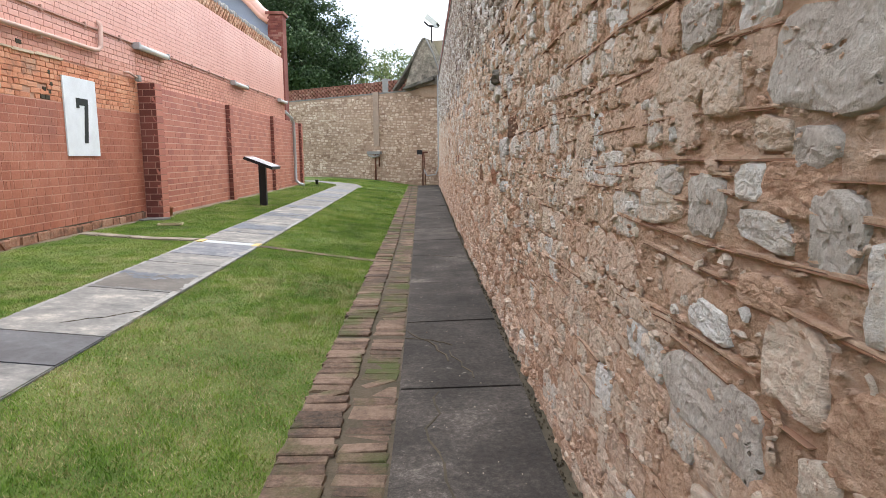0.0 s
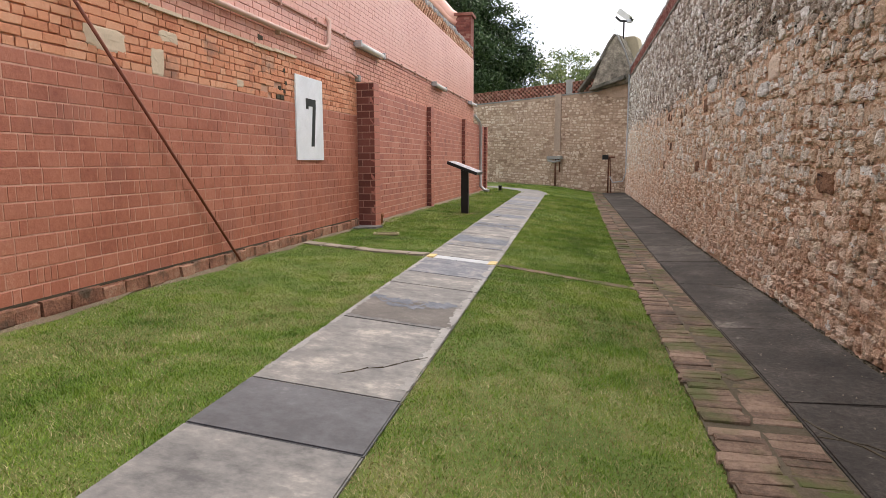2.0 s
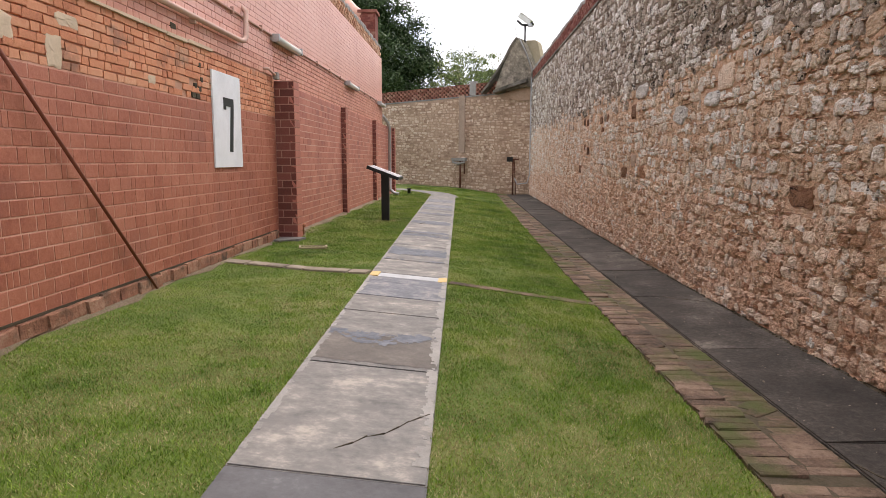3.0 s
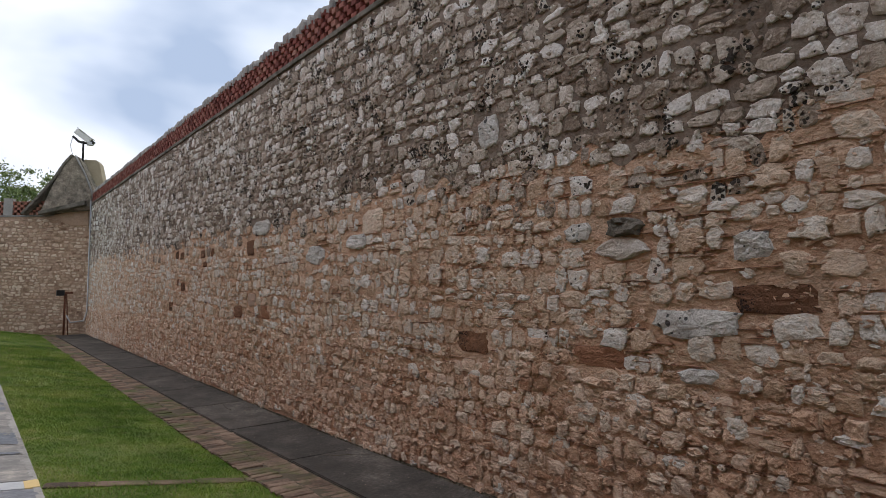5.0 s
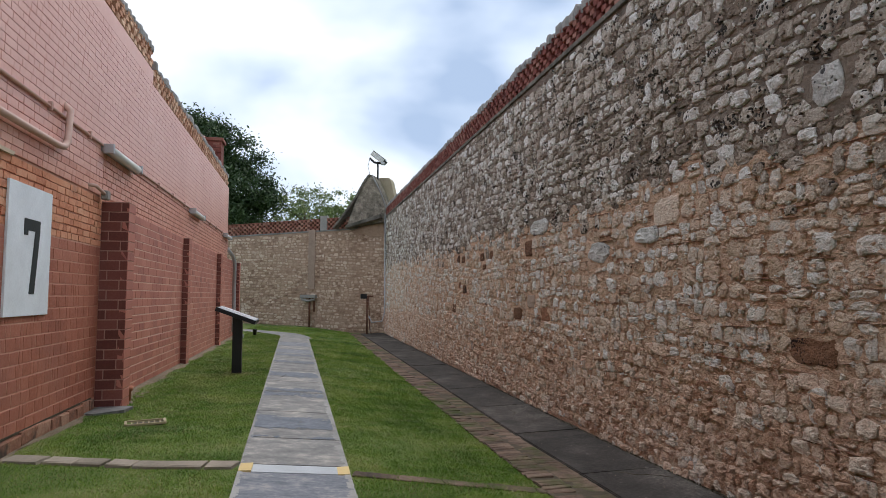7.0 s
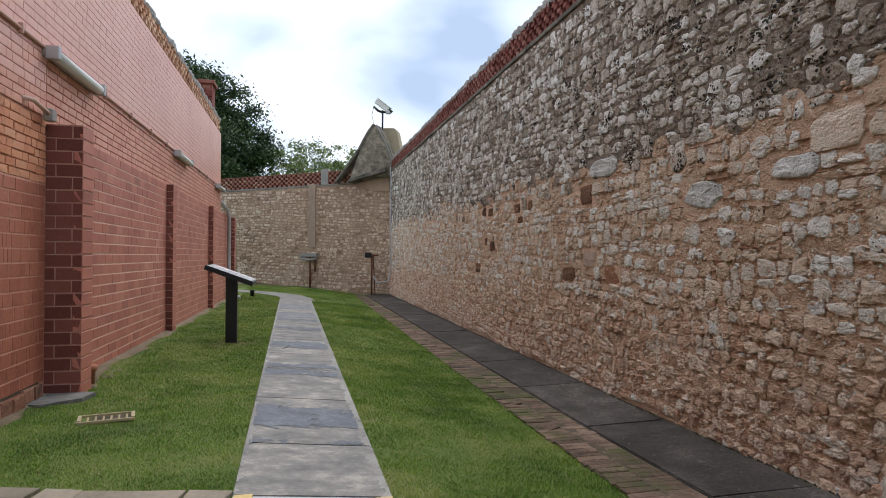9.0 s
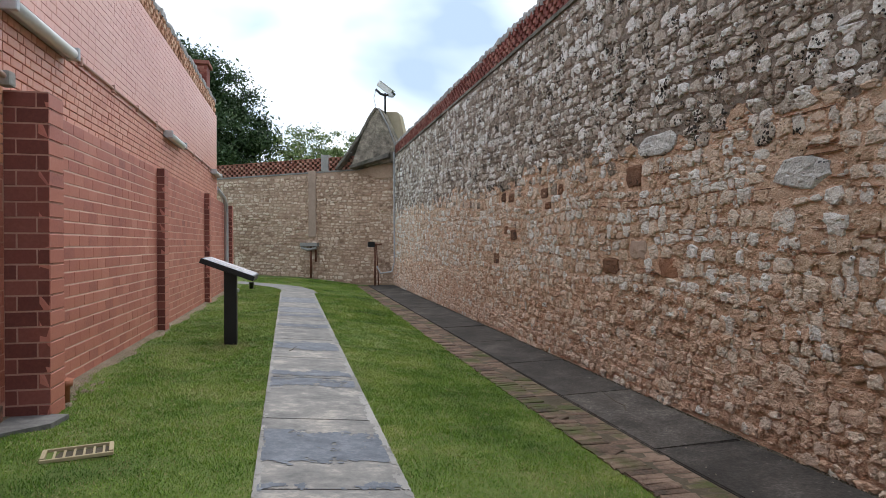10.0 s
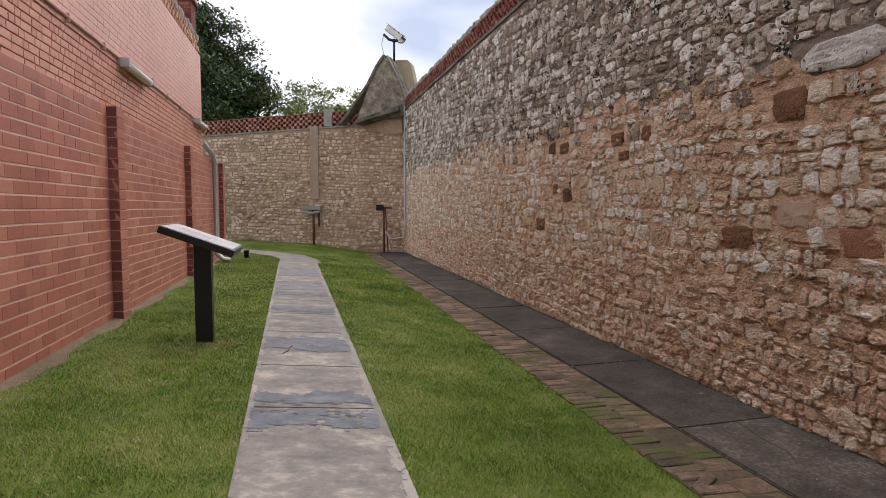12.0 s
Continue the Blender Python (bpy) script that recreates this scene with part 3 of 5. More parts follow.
# old orange bricks
box_part("old_joint", (LEFT_X - 0.03, BUILD_Y0, 2.2), (LEFT_X - 0.012, 11.75, 3.42), M_old_joint, building, bevel=0)
old = Pieces("old_brick", M_old_brick, ROUGH_BRICKS, building)
bond(old, 1.0, 11.74, 2.195, 2.84, 0.086, (0.23, 0.23, 0.115, 0.115, 0.2), 0.012, 0.006, wobble=0.004,
     keep=lambda y, z: not (8.2 < y < 8.8 and z < 2.5 and random.random() < 0.3))
old.build("courses")
patches = Pieces("cement_patch", M_lime, [stone_shape(900 + k, 12, 14, 0.9, 0.02) for k in range(4)], building, most=20)
for y, z, w, h in ((5.35, 2.42, 0.5, 0.2), (6.05, 2.33, 0.2, 0.26), (6.25, 2.6, 0.3, 0.11), (4.0, 2.62, 0.3, 0.12), (7.6, 2.3, 0.16, 0.09), (3.2, 2.4, 0.35, 0.12)):
    patches.put(basis((LEFT_X + 0.002, y, z), (0.008, 0, 0), (0, w, 0), (0, 0, h)))
patches.build()
ledge = Pieces("ledge_mortar", M_lime, ROUGH_BRICKS, building, most=40)
y = 1.0
while y < 8.9:
    w = random.uniform(0.25, 0.7)
    ledge.put(basis((LEFT_X + 0.0, y + w / 2, 2.85 + random.uniform(-0.012, 0.012)), (0.06, 0, 0), (0, w, 0), (0, 0, random.uniform(0.025, 0.05))))
    y += w * random.uniform(0.9, 1.15)
ledge.build()
# Dark solids on the face stand in for the shaded hollows of lost bricks.
gaps = Pieces("missing_brick", M_gap, ROUGH_BRICKS, building, most=20)
for y, z, w in ((8.72, 2.24, 0.11), (8.6, 2.24, 0.1), (8.78, 2.33, 0.07), (8.84, 2.45, 0.06), (8.66, 2.36, 0.06), (8.8, 2.62, 0.06), (3.6, 2.3, 0.2), (8.15, 2.95, 0.12)):
    gaps.put(basis((LEFT_X - 0.006, y, z), (0.03, 0, 0), (0, w, 0), (0, 0, 0.06)))
gaps.build()
# band of clearer courses, then smooth pink painted brickwork
band = Pieces("band_brick", M_pink, BRICKS, building)
red_band0 = Pieces("band_brick", M_band, BRICKS, building)
bond(red_band0, 1.0, 11.74, 2.86, 3.1, 0.08, (0.23, 0.115), 0.01, 0.003)
red_band0.build("courses")
bond(band, 1.0, 11.74, 3.1, 3.46, 0.086, (0.23, 0.23, 0.115), 0.01, 0.004)
box_part("band_joint", (LEFT_X - 0.03, 11.74, 2.7), (LEFT_X - 0.016, BUILD_Y1 - 0.01, 3.45), M_old_joint, building, bevel=0)
red_band = Pieces("band_brick", M_band, BRICKS, building)
bond(red_band, 11.74, BUILD_Y1, 2.78, 3.44, 0.083, (0.23, 0.23, 0.115), 0.016, 0.006)
band.build("courses")
red_band.build("courses")
upper = Pieces("painted_brick", M_pink, FLUSH, building)
bond(upper, 1.0, BUILD_Y1, 3.46, 5.18, 0.086, (0.24, 0.24, 0.24, 0.12), 0.007, 0.0025)
upper.build("courses")
box_part("raised_parapet", (LEFT_X - 0.35, BUILD_Y0, 5.184), (LEFT_X - 0.001, 14.2, 5.42), M_pink, building, bevel=0.01)
box_part("end_wall", (LEFT_X - 6.0, BUILD_Y1 - 0.3, -0.2), (LEFT_X - 0.4, BUILD_Y1 - 0.021, 5.18), M_pink, building, bevel=0.01)
box_part("roof", (LEFT_X - 6.0, BUILD_Y0, 5.0), (LEFT_X - 0.4, BUILD_Y1 - 0.3, 5.1), M_galv, building, bevel=0.01)


HUMPS = [stone_shape(640 + k, 3.0, 10, 0.85, 0.1) for k in range(10)]


# pierced brick copings
def lattice(parent, at, along, out, z0, length, mat, courses=5, thick=0.22, cap=True, most=300, key=0.0, pitch=0.23, h=0.088):
    """Honeycomb brick coping from a point along a direction; out points to the viewer's side."""
    along, out = Vector(along), Vector(out)
    up = Vector((0, 0, 1))
    p = Pieces("coping_brick", mat, BRICKS, parent, most=most)
    caps = Pieces("cement_hump", M_cap, HUMPS, parent, most=0)
    for c in range(courses):
        k = 0
        while (k + 1) * pitch < length:
            s = k * pitch + (pitch / 2 if c % 2 else 0) + pitch * 0.3
            loc = Vector(at) + along * s + out * (-thick / 2 + random.uniform(-0.008, 0.012)) + up * (z0 + (c + 0.5) * h)
            p.put(basis(loc, out * thick, along * (pitch * 0.54), up * (h - 0.004)), abs(s - key))
            if cap and c == courses - 1:
                caps.put(basis(loc + up * 0.04, up * random.uniform(0.07, 0.1), along * (pitch * 0.78), out * (thick + 0.05)), s)
            k += 1
    p.build("courses")
    if cap:
        caps.build("row")


def strip(name, at, along, out, z0, z1, length, thick, mat, parent, depth=0.0):
    m = basis(Vector(at), Vector(along), Vector(out), Vector((0, 0, 1)))
    return box_part(name, (0, -thick, z0), (length, depth, z1), mat, parent, bevel=0.008, m=m)


LEN_E = WALL_Y1 - WALL_Y0
UPHILL = (0, 1, RISE)
strip("cement_ledge", (STONE_X, WALL_Y0, 0), UPHILL, (-1, 0, 0), WALL_TOP, WALL_TOP + 0.07, LEN_E, 0.45, M_render, stone_wall, 0.035)
lattice(stone_wall, (STONE_X, WALL_Y0, 0), UPHILL, (-1, 0, 0), WALL_TOP + 0.072, LEN_E, M_coping_brick, 5, key=15)
# Dark sheet behind the lattice draws the shade in its openings.
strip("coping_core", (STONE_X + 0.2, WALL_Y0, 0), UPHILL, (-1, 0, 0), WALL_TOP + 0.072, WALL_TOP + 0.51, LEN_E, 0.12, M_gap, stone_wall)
lattice(building, (LEFT_X, 14.2, 0), (0, 1, 0), (1, 0, 0), 5.184, BUILD_Y1 - 14.2, M_coping_pale, 4, key=0)
strip("coping_core", (LEFT_X - 0.16, 14.2, 0), (0, 1, 0), (1, 0, 0), 5.184, 5.53, BUILD_Y1 - 14.2, 0.1, M_coping_pale, building)
lattice(building, (LEFT_X, 4.0, 0), (0, 1, 0), (1, 0, 0), 5.424, 10.2, M_coping_pale, 4, most=0)
strip("coping_core", (LEFT_X - 0.16, 4.0, 0), (0, 1, 0), (1, 0, 0), 5.424, 5.77, 10.2, 0.1, M_coping_pale, building)

# block wall with piers in front of the building
block_wall = base("wall_block", "dark red clay block wall with pale joints and piers", "wall", kind="structure")
BX = LEFT_X + 0.04
box_part("joint_core", (LEFT_X - 0.01, 11.9, -0.1), (BX - 0.003, 27.3, 2.795), M_block_joint, block_wall, bevel=0)
blocks = Pieces("block", M_block, FLUSH, block_wall)
H = 2.69 / 21
for c in range(21):
    y = 12.04 - (0.15 if c % 2 else 0)
    while y < 27.3:
        a, b = max(y, 12.04), min(y + 0.3, 27.32)
        if b - a > 0.04:
            west_brick(blocks, (a + b) / 2, 0.11 + (c + 0.5) * H, b - a - 0.004, H - 0.016, random.uniform(-0.001, 0.002), BX, y)
        y += 0.3
blocks.build("courses")


def pier(y0, y1, x1, z0, z1):
    """A pier of alternating blocks, whose courses turn round the corner."""
    box_part("pier_core", (LEFT_X - 0.02, y0 + 0.004, z0 - 0.15), (x1 - 0.008, y1 - 0.008, z1 - 0.004), M_pier_joint, block_wall, bevel=0)
    p = Pieces("pier_block", M_block, FLUSH, block_wall, most=120)
    # Front blocks take the darkened colour, so their shade is painted on.
    q = Pieces("pier_block", M_pier_shaded, FLUSH, block_wall, most=120)
    n = round((z1 - z0) / H)
    for c in range(n):
        z = z0 + (c + 0.5) * H
        cut = 0.72 if c % 2 == 0 else 0.28
        w = x1 - BX + 0.04
        xa = BX - 0.04
        for a, b in (((xa, xa + w * cut), (xa + w * cut, x1)) if w > 0.25 else ((xa, x1),)):
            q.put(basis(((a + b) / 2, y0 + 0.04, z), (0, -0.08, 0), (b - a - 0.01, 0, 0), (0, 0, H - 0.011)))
        p.put(basis((x1 - 0.04, (y0 + y1) / 2, z), (0.08, 0, 0), (0, y1 - y0 - 0.005, 0), (0, 0, H - 0.014)))
    p.build("courses")
    q.build("courses")


pier(11.74, 12.06, -4.44, 0.1, 2.8)
for y in (17.06, 22.14, 27.2):
    pier(y, y + 0.3, BX + 0.12, 0.1, 2.8)

# far wall
far_wall = base("wall_north", "rubble limestone end wall with brick coping", "wall", kind="structure")
FAR_L, FAR_TOP = 14.0, 4.97


def far(s, d=0.0, z=0.0):
    """A point on the far wall: s metres from the corner, d in front of its face."""
    return FAR_A + FAR_D * s + FAR_N * d + Vector((0, 0, z))


m_far = basis(FAR_A, FAR_D, FAR_N, Vector((0, 0, 1)))
FAR_SLOPE = FAR_D + Vector((0, 0, -0.036))
box_part("wall_core", (-0.3, -0.5, -0.45), (FAR_L, -0.01, 4.45), M_mortar_far, far_wall, bevel=0, m=m_far)
strip("wall_head", FAR_A, FAR_SLOPE, FAR_N, 4.3, FAR_TOP, FAR_L, 0.45, M_mortar_far, far_wall, -0.007)
strip("cement_ledge", FAR_A, FAR_SLOPE, FAR_N, FAR_TOP, FAR_TOP + 0.07, FAR_L, 0.4, M_cap, far_wall, 0.03)
lattice(far_wall, FAR_A, FAR_SLOPE, FAR_N, FAR_TOP + 0.072, FAR_L, M_coping_far, 5, cap=False, most=0, pitch=0.25, h=0.112)
# Dark backing again supplies the shade seen through the pierced bricks.
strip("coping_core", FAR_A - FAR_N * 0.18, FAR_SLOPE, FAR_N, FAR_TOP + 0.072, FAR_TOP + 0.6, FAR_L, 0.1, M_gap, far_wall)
strip("coping_top", FAR_A, FAR_SLOPE, FAR_N, FAR_TOP + 0.634, FAR_TOP + 0.67, FAR_L, 0.26, M_coping_far, far_wall, 0.015)
strip("coping_stub", far(3.3, 0.03), FAR_D, FAR_N, FAR_TOP - 0.05, FAR_TOP + 0.68, 0.36, 0.3, M_cap, far_wall)
strip("concrete_duct", far(3.9), FAR_D, FAR_N, 1.9, 4.93, 0.36, 0.05, M_duct, far_wall, 0.1)


def rubble(pieces, length, z0, z1, place, course=(0.11, 0.2), width=(0.12, 0.42), proud=(0.02, 0.05), fill=0.96, keep=None, key=None, thin=0.16):
    """Roughly coursed rubble: stones of uneven size in wandering rows; place(s, z) gives the frame of the wall there."""
    z = z0
    while z < z1:
        h = random.uniform(*course)
        s = random.uniform(-0.3, 0)
        while s < length:
            w = random.uniform(*width) * (0.7 + h * 2)
            hh = h
            cz = z + h / 2 + 0.05 * math.sin(s * 1.7 + z * 3) + random.uniform(-0.015, 0.015)
            if random.random() < thin and h > 0.13:
                for q in (0.27, 0.76):
                    f = random.uniform(0.8, 1)
                    if keep is None or keep(s + w / 2, cz + (q - 0.5) * h):
                        place(pieces, s + w / 2, cz + (q - 0.5) * h, w * fill * f, h * 0.47 * fill, random.uniform(*proud), key)
            elif keep is None or keep(s + w / 2, cz):
                place(pieces, s + w / 2, cz, w * fill * random.uniform(0.9, 1.02), hh * fill * random.uniform(0.9, 1.08), random.uniform(*proud), key)
            s += w
        z += h


STONES = [stone_shape(200 + k, n=7 + k % 5, low=0.66) for k in range(80)]


def far_place(p, s, z, w, h, d, key):
    a = random.uniform(-0.12, 0.12)
    p.put(basis(far(s, 0.0, z), FAR_N * d, FAR_D * (w * math.cos(a)) + Vector((0, 0, w * math.sin(a))), Vector((0, 0, h * math.cos(a))) - FAR_D * (h * math.sin(a))), s)


far_stones = Pieces("stone", M_stone_grey, STONES, far_wall, most=0)
rubble(far_stones, 11.0, -0.25, FAR_TOP, far_place, proud=(0.018, 0.044), course=(0.1, 0.18), width=(0.1, 0.34),
       keep=lambda s, z: z < FAR_TOP - 0.08 - 0.036 * s)
far_stones.build("rubble")

# hooded corner turret on the wall
turret = base("corner_turret", "grey rendered stone hood over the wall corner", "turret", at=tuple(far(1.2, 0, 5)))
turret.location = (0, 0, 0)


def prism(name, outline, d0, d1, mat, parent, label="", bevel=0.015):
    """An outline in (s, z) on the far wall, drawn out from depth d0 to d1."""
    bm = bmesh.new()
    a = [bm.verts.new(far(s, d0, z)) for s, z in outline]
    b = [bm.verts.new(far(s, d1, z)) for s, z in outline]
    n = len(outline)
    bm.faces.new(a)
    bm.faces.new(b[::-1])
    for k in range(n):
        bm.faces.new((a[k], b[k], b[(k + 1) % n], a[(k + 1) % n]))
    bmesh.ops.recalc_face_normals(bm, faces=bm.faces)
    if bevel:
        bmesh.ops.bevel(bm, geom=list(bm.edges), offset=bevel, segments=2, affect="EDGES")
    return part(name, bm, mat, parent, label)


HOOD = [(2.1, 4.98), (1.6, 6.3), (1.2, 7.2), (0.95, 7.56), (0.62, 7.54), (0.3, 6.85), (-0.05, 6.1), (-0.05, 5.2)]
prism("hood", HOOD, -0.3, 0.42, M_hood, turret, "grey cement over rubble stone", bevel=0.04)
for k, ((s0, z0), (s1, z1)) in enumerate(zip([(2.82, 4.95), (2.2, 5.72), (1.62, 6.5), (1.18, 7.28)], [(2.2, 5.72), (1.62, 6.5), (1.18, 7.28), (0.9, 7.62)])):
    prism("roof_slope", [(s0, z0), (s1, z1), (s1 - 0.1, z1 - 0.04), (s0 - 0.12, z0 - 0.03)], -0.55, 0.5, M_render, turret, "dark weathered cement slope", bevel=0.02)
prism("shelf", [(2.02, 4.9), (2.02, 5.04), (0.2, 5.56), (0.2, 5.36)], -0.3, 0.72, M_render, turret, "dark cement drip ledge")
# Duller, browner mortar here puts the shade under the ledge into the colour.
prism("corbel", [(1.9, 4.86), (0.2, 5.34), (0.2, 4.5), (0.9, 4.5)], -0.2, 0.12, M_mortar_far, turret, "mortared corbel under the ledge, browned to show its shade", bevel=0.03)
prism("chimney_block", [(0.75, 6.6), (0.72, 7.44), (0.62, 7.56), (0.12, 7.54), (0.0, 7.4), (-0.16, 6.7), (-0.3, 5.6), (0.5, 5.6)], -0.9, -0.31, M_yellow_stone, turret, "yellow lichened cement stack")
tube_part("cable_duct", [far(0.72, 0.47, 7.56), far(0.3, 0.47, 6.75), far(0.02, 0.47, 6.0), far(-0.02, 0.4, 5.6)], 0.04, M_cap, turret)

cctv = base("security_camera", "pale grey security camera on a short pole above the wall corner", "camera")
tube_part("pole", [far(0.55, 0.1, 7.38), far(0.55, 0.1, 8.3)], 0.045, M_black, cctv)
tube_part("bracket", [far(0.98, 0.1, 8.5), far(0.75, 0.1, 8.28), far(0.55, 0.1, 8.22), far(0.3, 0.15, 8.2)], 0.055, M_black, cctv)
cm = Matrix.Translation(far(0.52, 0.1, 8.5)) @ Matrix.Rotation(math.atan2(-0.425, 0.905), 4, "Z") @ Matrix.Rotation(radians(38), 4, "Y")
housing = box_part("housing", (-0.42, -0.14, -0.13), (0.36, 0.14, 0.13), M_lamp_white, cctv, bevel=0.05, m=cm)
box_part("sunshade", (-0.44, -0.16, 0.132), (0.4, 0.16, 0.155), M_lamp_white, housing, bevel=0.008, m=cm)
box_part("lens_window", (0.362, -0.1, -0.09), (0.5, 0.1, 0.09), M_black, housing, bevel=0.01, m=cm)
tube_part("cable", [far(0.98, 0.1, 8.5), far(1.08, 0.1, 8.1), far(0.98, 0.1, 7.7), far(0.85, 0.1, 7.42)], 0.015, M_galv, cctv)
box_part("lamp_head", (-0.12, -0.08, -0.08), (0.1, 0.08, 0.08), M_galv, cctv, bevel=0.02, m=Matrix.Translation(far(0.25, 0.15, 8.18)))

conduit = base("wall_conduit", "thin grey cable conduit down the stone wall corner", "pipe")
tube_part("riser", [(STONE_X - 0.06, 33.4, 5.6), (STONE_X - 0.06, 33.4, 0.75), (STONE_X - 0.2, 33.2, 0.35), (0.9, 33.3, 0.28), (0.75, 33.4, 0.6)], 0.03, M_galv, conduit)

meter = base("meter_post", "rusty steel post with a black box", "post", at=(0, 0, 0))
for dx in (0.0, 0.16):
    tube_part("leg", [(0.68 + dx, 33.45, ground(0.7) - 0.05), (0.68 + dx * 0.4, 33.45, 1.5)], 0.04 if not dx else 0.025, M_rust, meter)
box_part("crossbar", (0.5, 33.38, 1.5), (0.98, 33.5, 1.58), M_rust, meter)
box_part("black_box", (0.36, 33.32, 1.42), (0.66, 33.52, 1.66), M_black, meter, bevel=0.015)

tap = base("pipe_stand", "rusty pipe stand with grey junction box on the end wall", "pipe")
tube_part("riser", [far(4.1, 0.2, -0.1), far(4.1, 0.2, 1.5)], 0.05, M_rust, tap)
tube_part("branch", [far(3.85, 0.2, 0.75), far(3.85, 0.2, 1.4), far(4.1, 0.2, 1.52)], 0.04, M_rust, tap)
box_part("junction_box", (3.75, 0.05, 1.45), (4.6, 0.3, 1.62), M_cap, tap, bevel=0.02, m=m_far)
tube_part("valve", [far(4.55, 0.25, 1.4), far(4.2, 0.25, 1.3), far(3.8, 0.25, 1.38)], 0.06, M_cap, tap)

# building with a curved gable behind
gable = base("gabled_building", "blue grey rendered building with curved pink gable coping", "building")
bm = bmesh.new()
curve = [(-6.25, 7.55), (-6.6, 7.8), (-7.0, 8.25), (-7.5, 8.75), (-8.2, 9.2), (-9.2, 9.5), (-11, 9.6), (-14, 9.6)]
for y in (29.1, 29.5):
    vs = [bm.verts.new((x, y, z)) for x, z in curve] + [bm.verts.new((-14, y, 0)), bm.verts.new((-6.25, y, 0))]
    bm.faces.new(vs)
bmesh.ops.bridge_loops(bm, edges=[e for e in bm.edges if len(e.link_faces) == 1])
part("gable_wall", bm, M_blue_render, gable)
for k, r in enumerate((0.24, 0.14)):
    tube_part("coping", [(x, 28.98 - 0.1 * k, z + 0.08 - 0.2 * k) for x, z in curve], r, M_pink, gable, "pink curved coping")
box_part("end_pier", (-6.28, 28.8, 0.0), (-5.6, 29.55, 7.72), M_coping_brick, gable, bevel=0.02)
box_part("pier_cap", (-6.36, 28.72, 7.722), (-5.52, 29.63, 7.85), M_coping_brick, gable, bevel=0.02)

pier_bricks = Pieces("brick", M_coping_brick, BRICKS, gable, most=200)
for c in range(26):
    for k in range(3):
        off = 0.11 if c % 2 else 0
        x0, x1 = max(-6.28, -6.28 + k * 0.23 - off + 0.0), min(-5.6, -6.28 + (k + 1) * 0.23 - off + 0.02)
        pier_bricks.put(basis(((x0 + x1) / 2, 28.8, 5.1 + c * 0.1), (0, -0.06, 0), (x1 - x0 - 0.012, 0, 0), (0, 0, 0.088)))
pier_bricks.build()

# ---- paving ----
path = base("path", "worn concrete garden path of slabs with dark patches", "path", kind="structure")
JOINTS = [-3.0, -1.9, -0.8, 0.3, 1.3, 2.2, 3.05, 3.73, 5.28, 6.82, 7.52, 8.57, 8.84, 9.93, 11.53, 13.25, 14.54, 16.2, 17.57, 18.9, 20.2, 21.4, 22.65, 24.2, 26.2]
DARK = {3.05: M_slate, 7.52: M_patchy, 8.57: M_strip_paint, 20.2: M_patchy, 22.65: M_patchy}
for y0, y1 in zip(JOINTS, JOINTS[1:]):
    bm = bmesh.new()
    g = 0.005
    top, low = [], []
    for x, y in ((path_left(y0), y0 + g), (path_right(y0), y0 + g), (path_right(y1), y1 - g), (path_left(y1), y1 - g)):
        top.append(bm.verts.new((x, y, ground(x) + 0.01)))
        low.append(bm.verts.new((x, y, ground(x) - 0.1)))
    bm.faces.new(top)
    for k in range(4):
        bm.faces.new((low[k], low[(k + 1) % 4], top[(k + 1) % 4], top[k]))
    bmesh.ops.bevel(bm, geom=[e for e in bm.edges if all(v in top for v in e.verts)], offset=0.008, segments=2, affect="EDGES")
    part("slab", bm, DARK.get(y0, M_concrete), path)


def path_top(u, y):
    """A point of the path's surface, u from 0 at its left edge to 1 at its right."""
    a, b = path_left(y), path_right(y)
    za, zb = ground(a), ground(b)
    return a + (b - a) * u, za + (zb - za) * u + 0.01


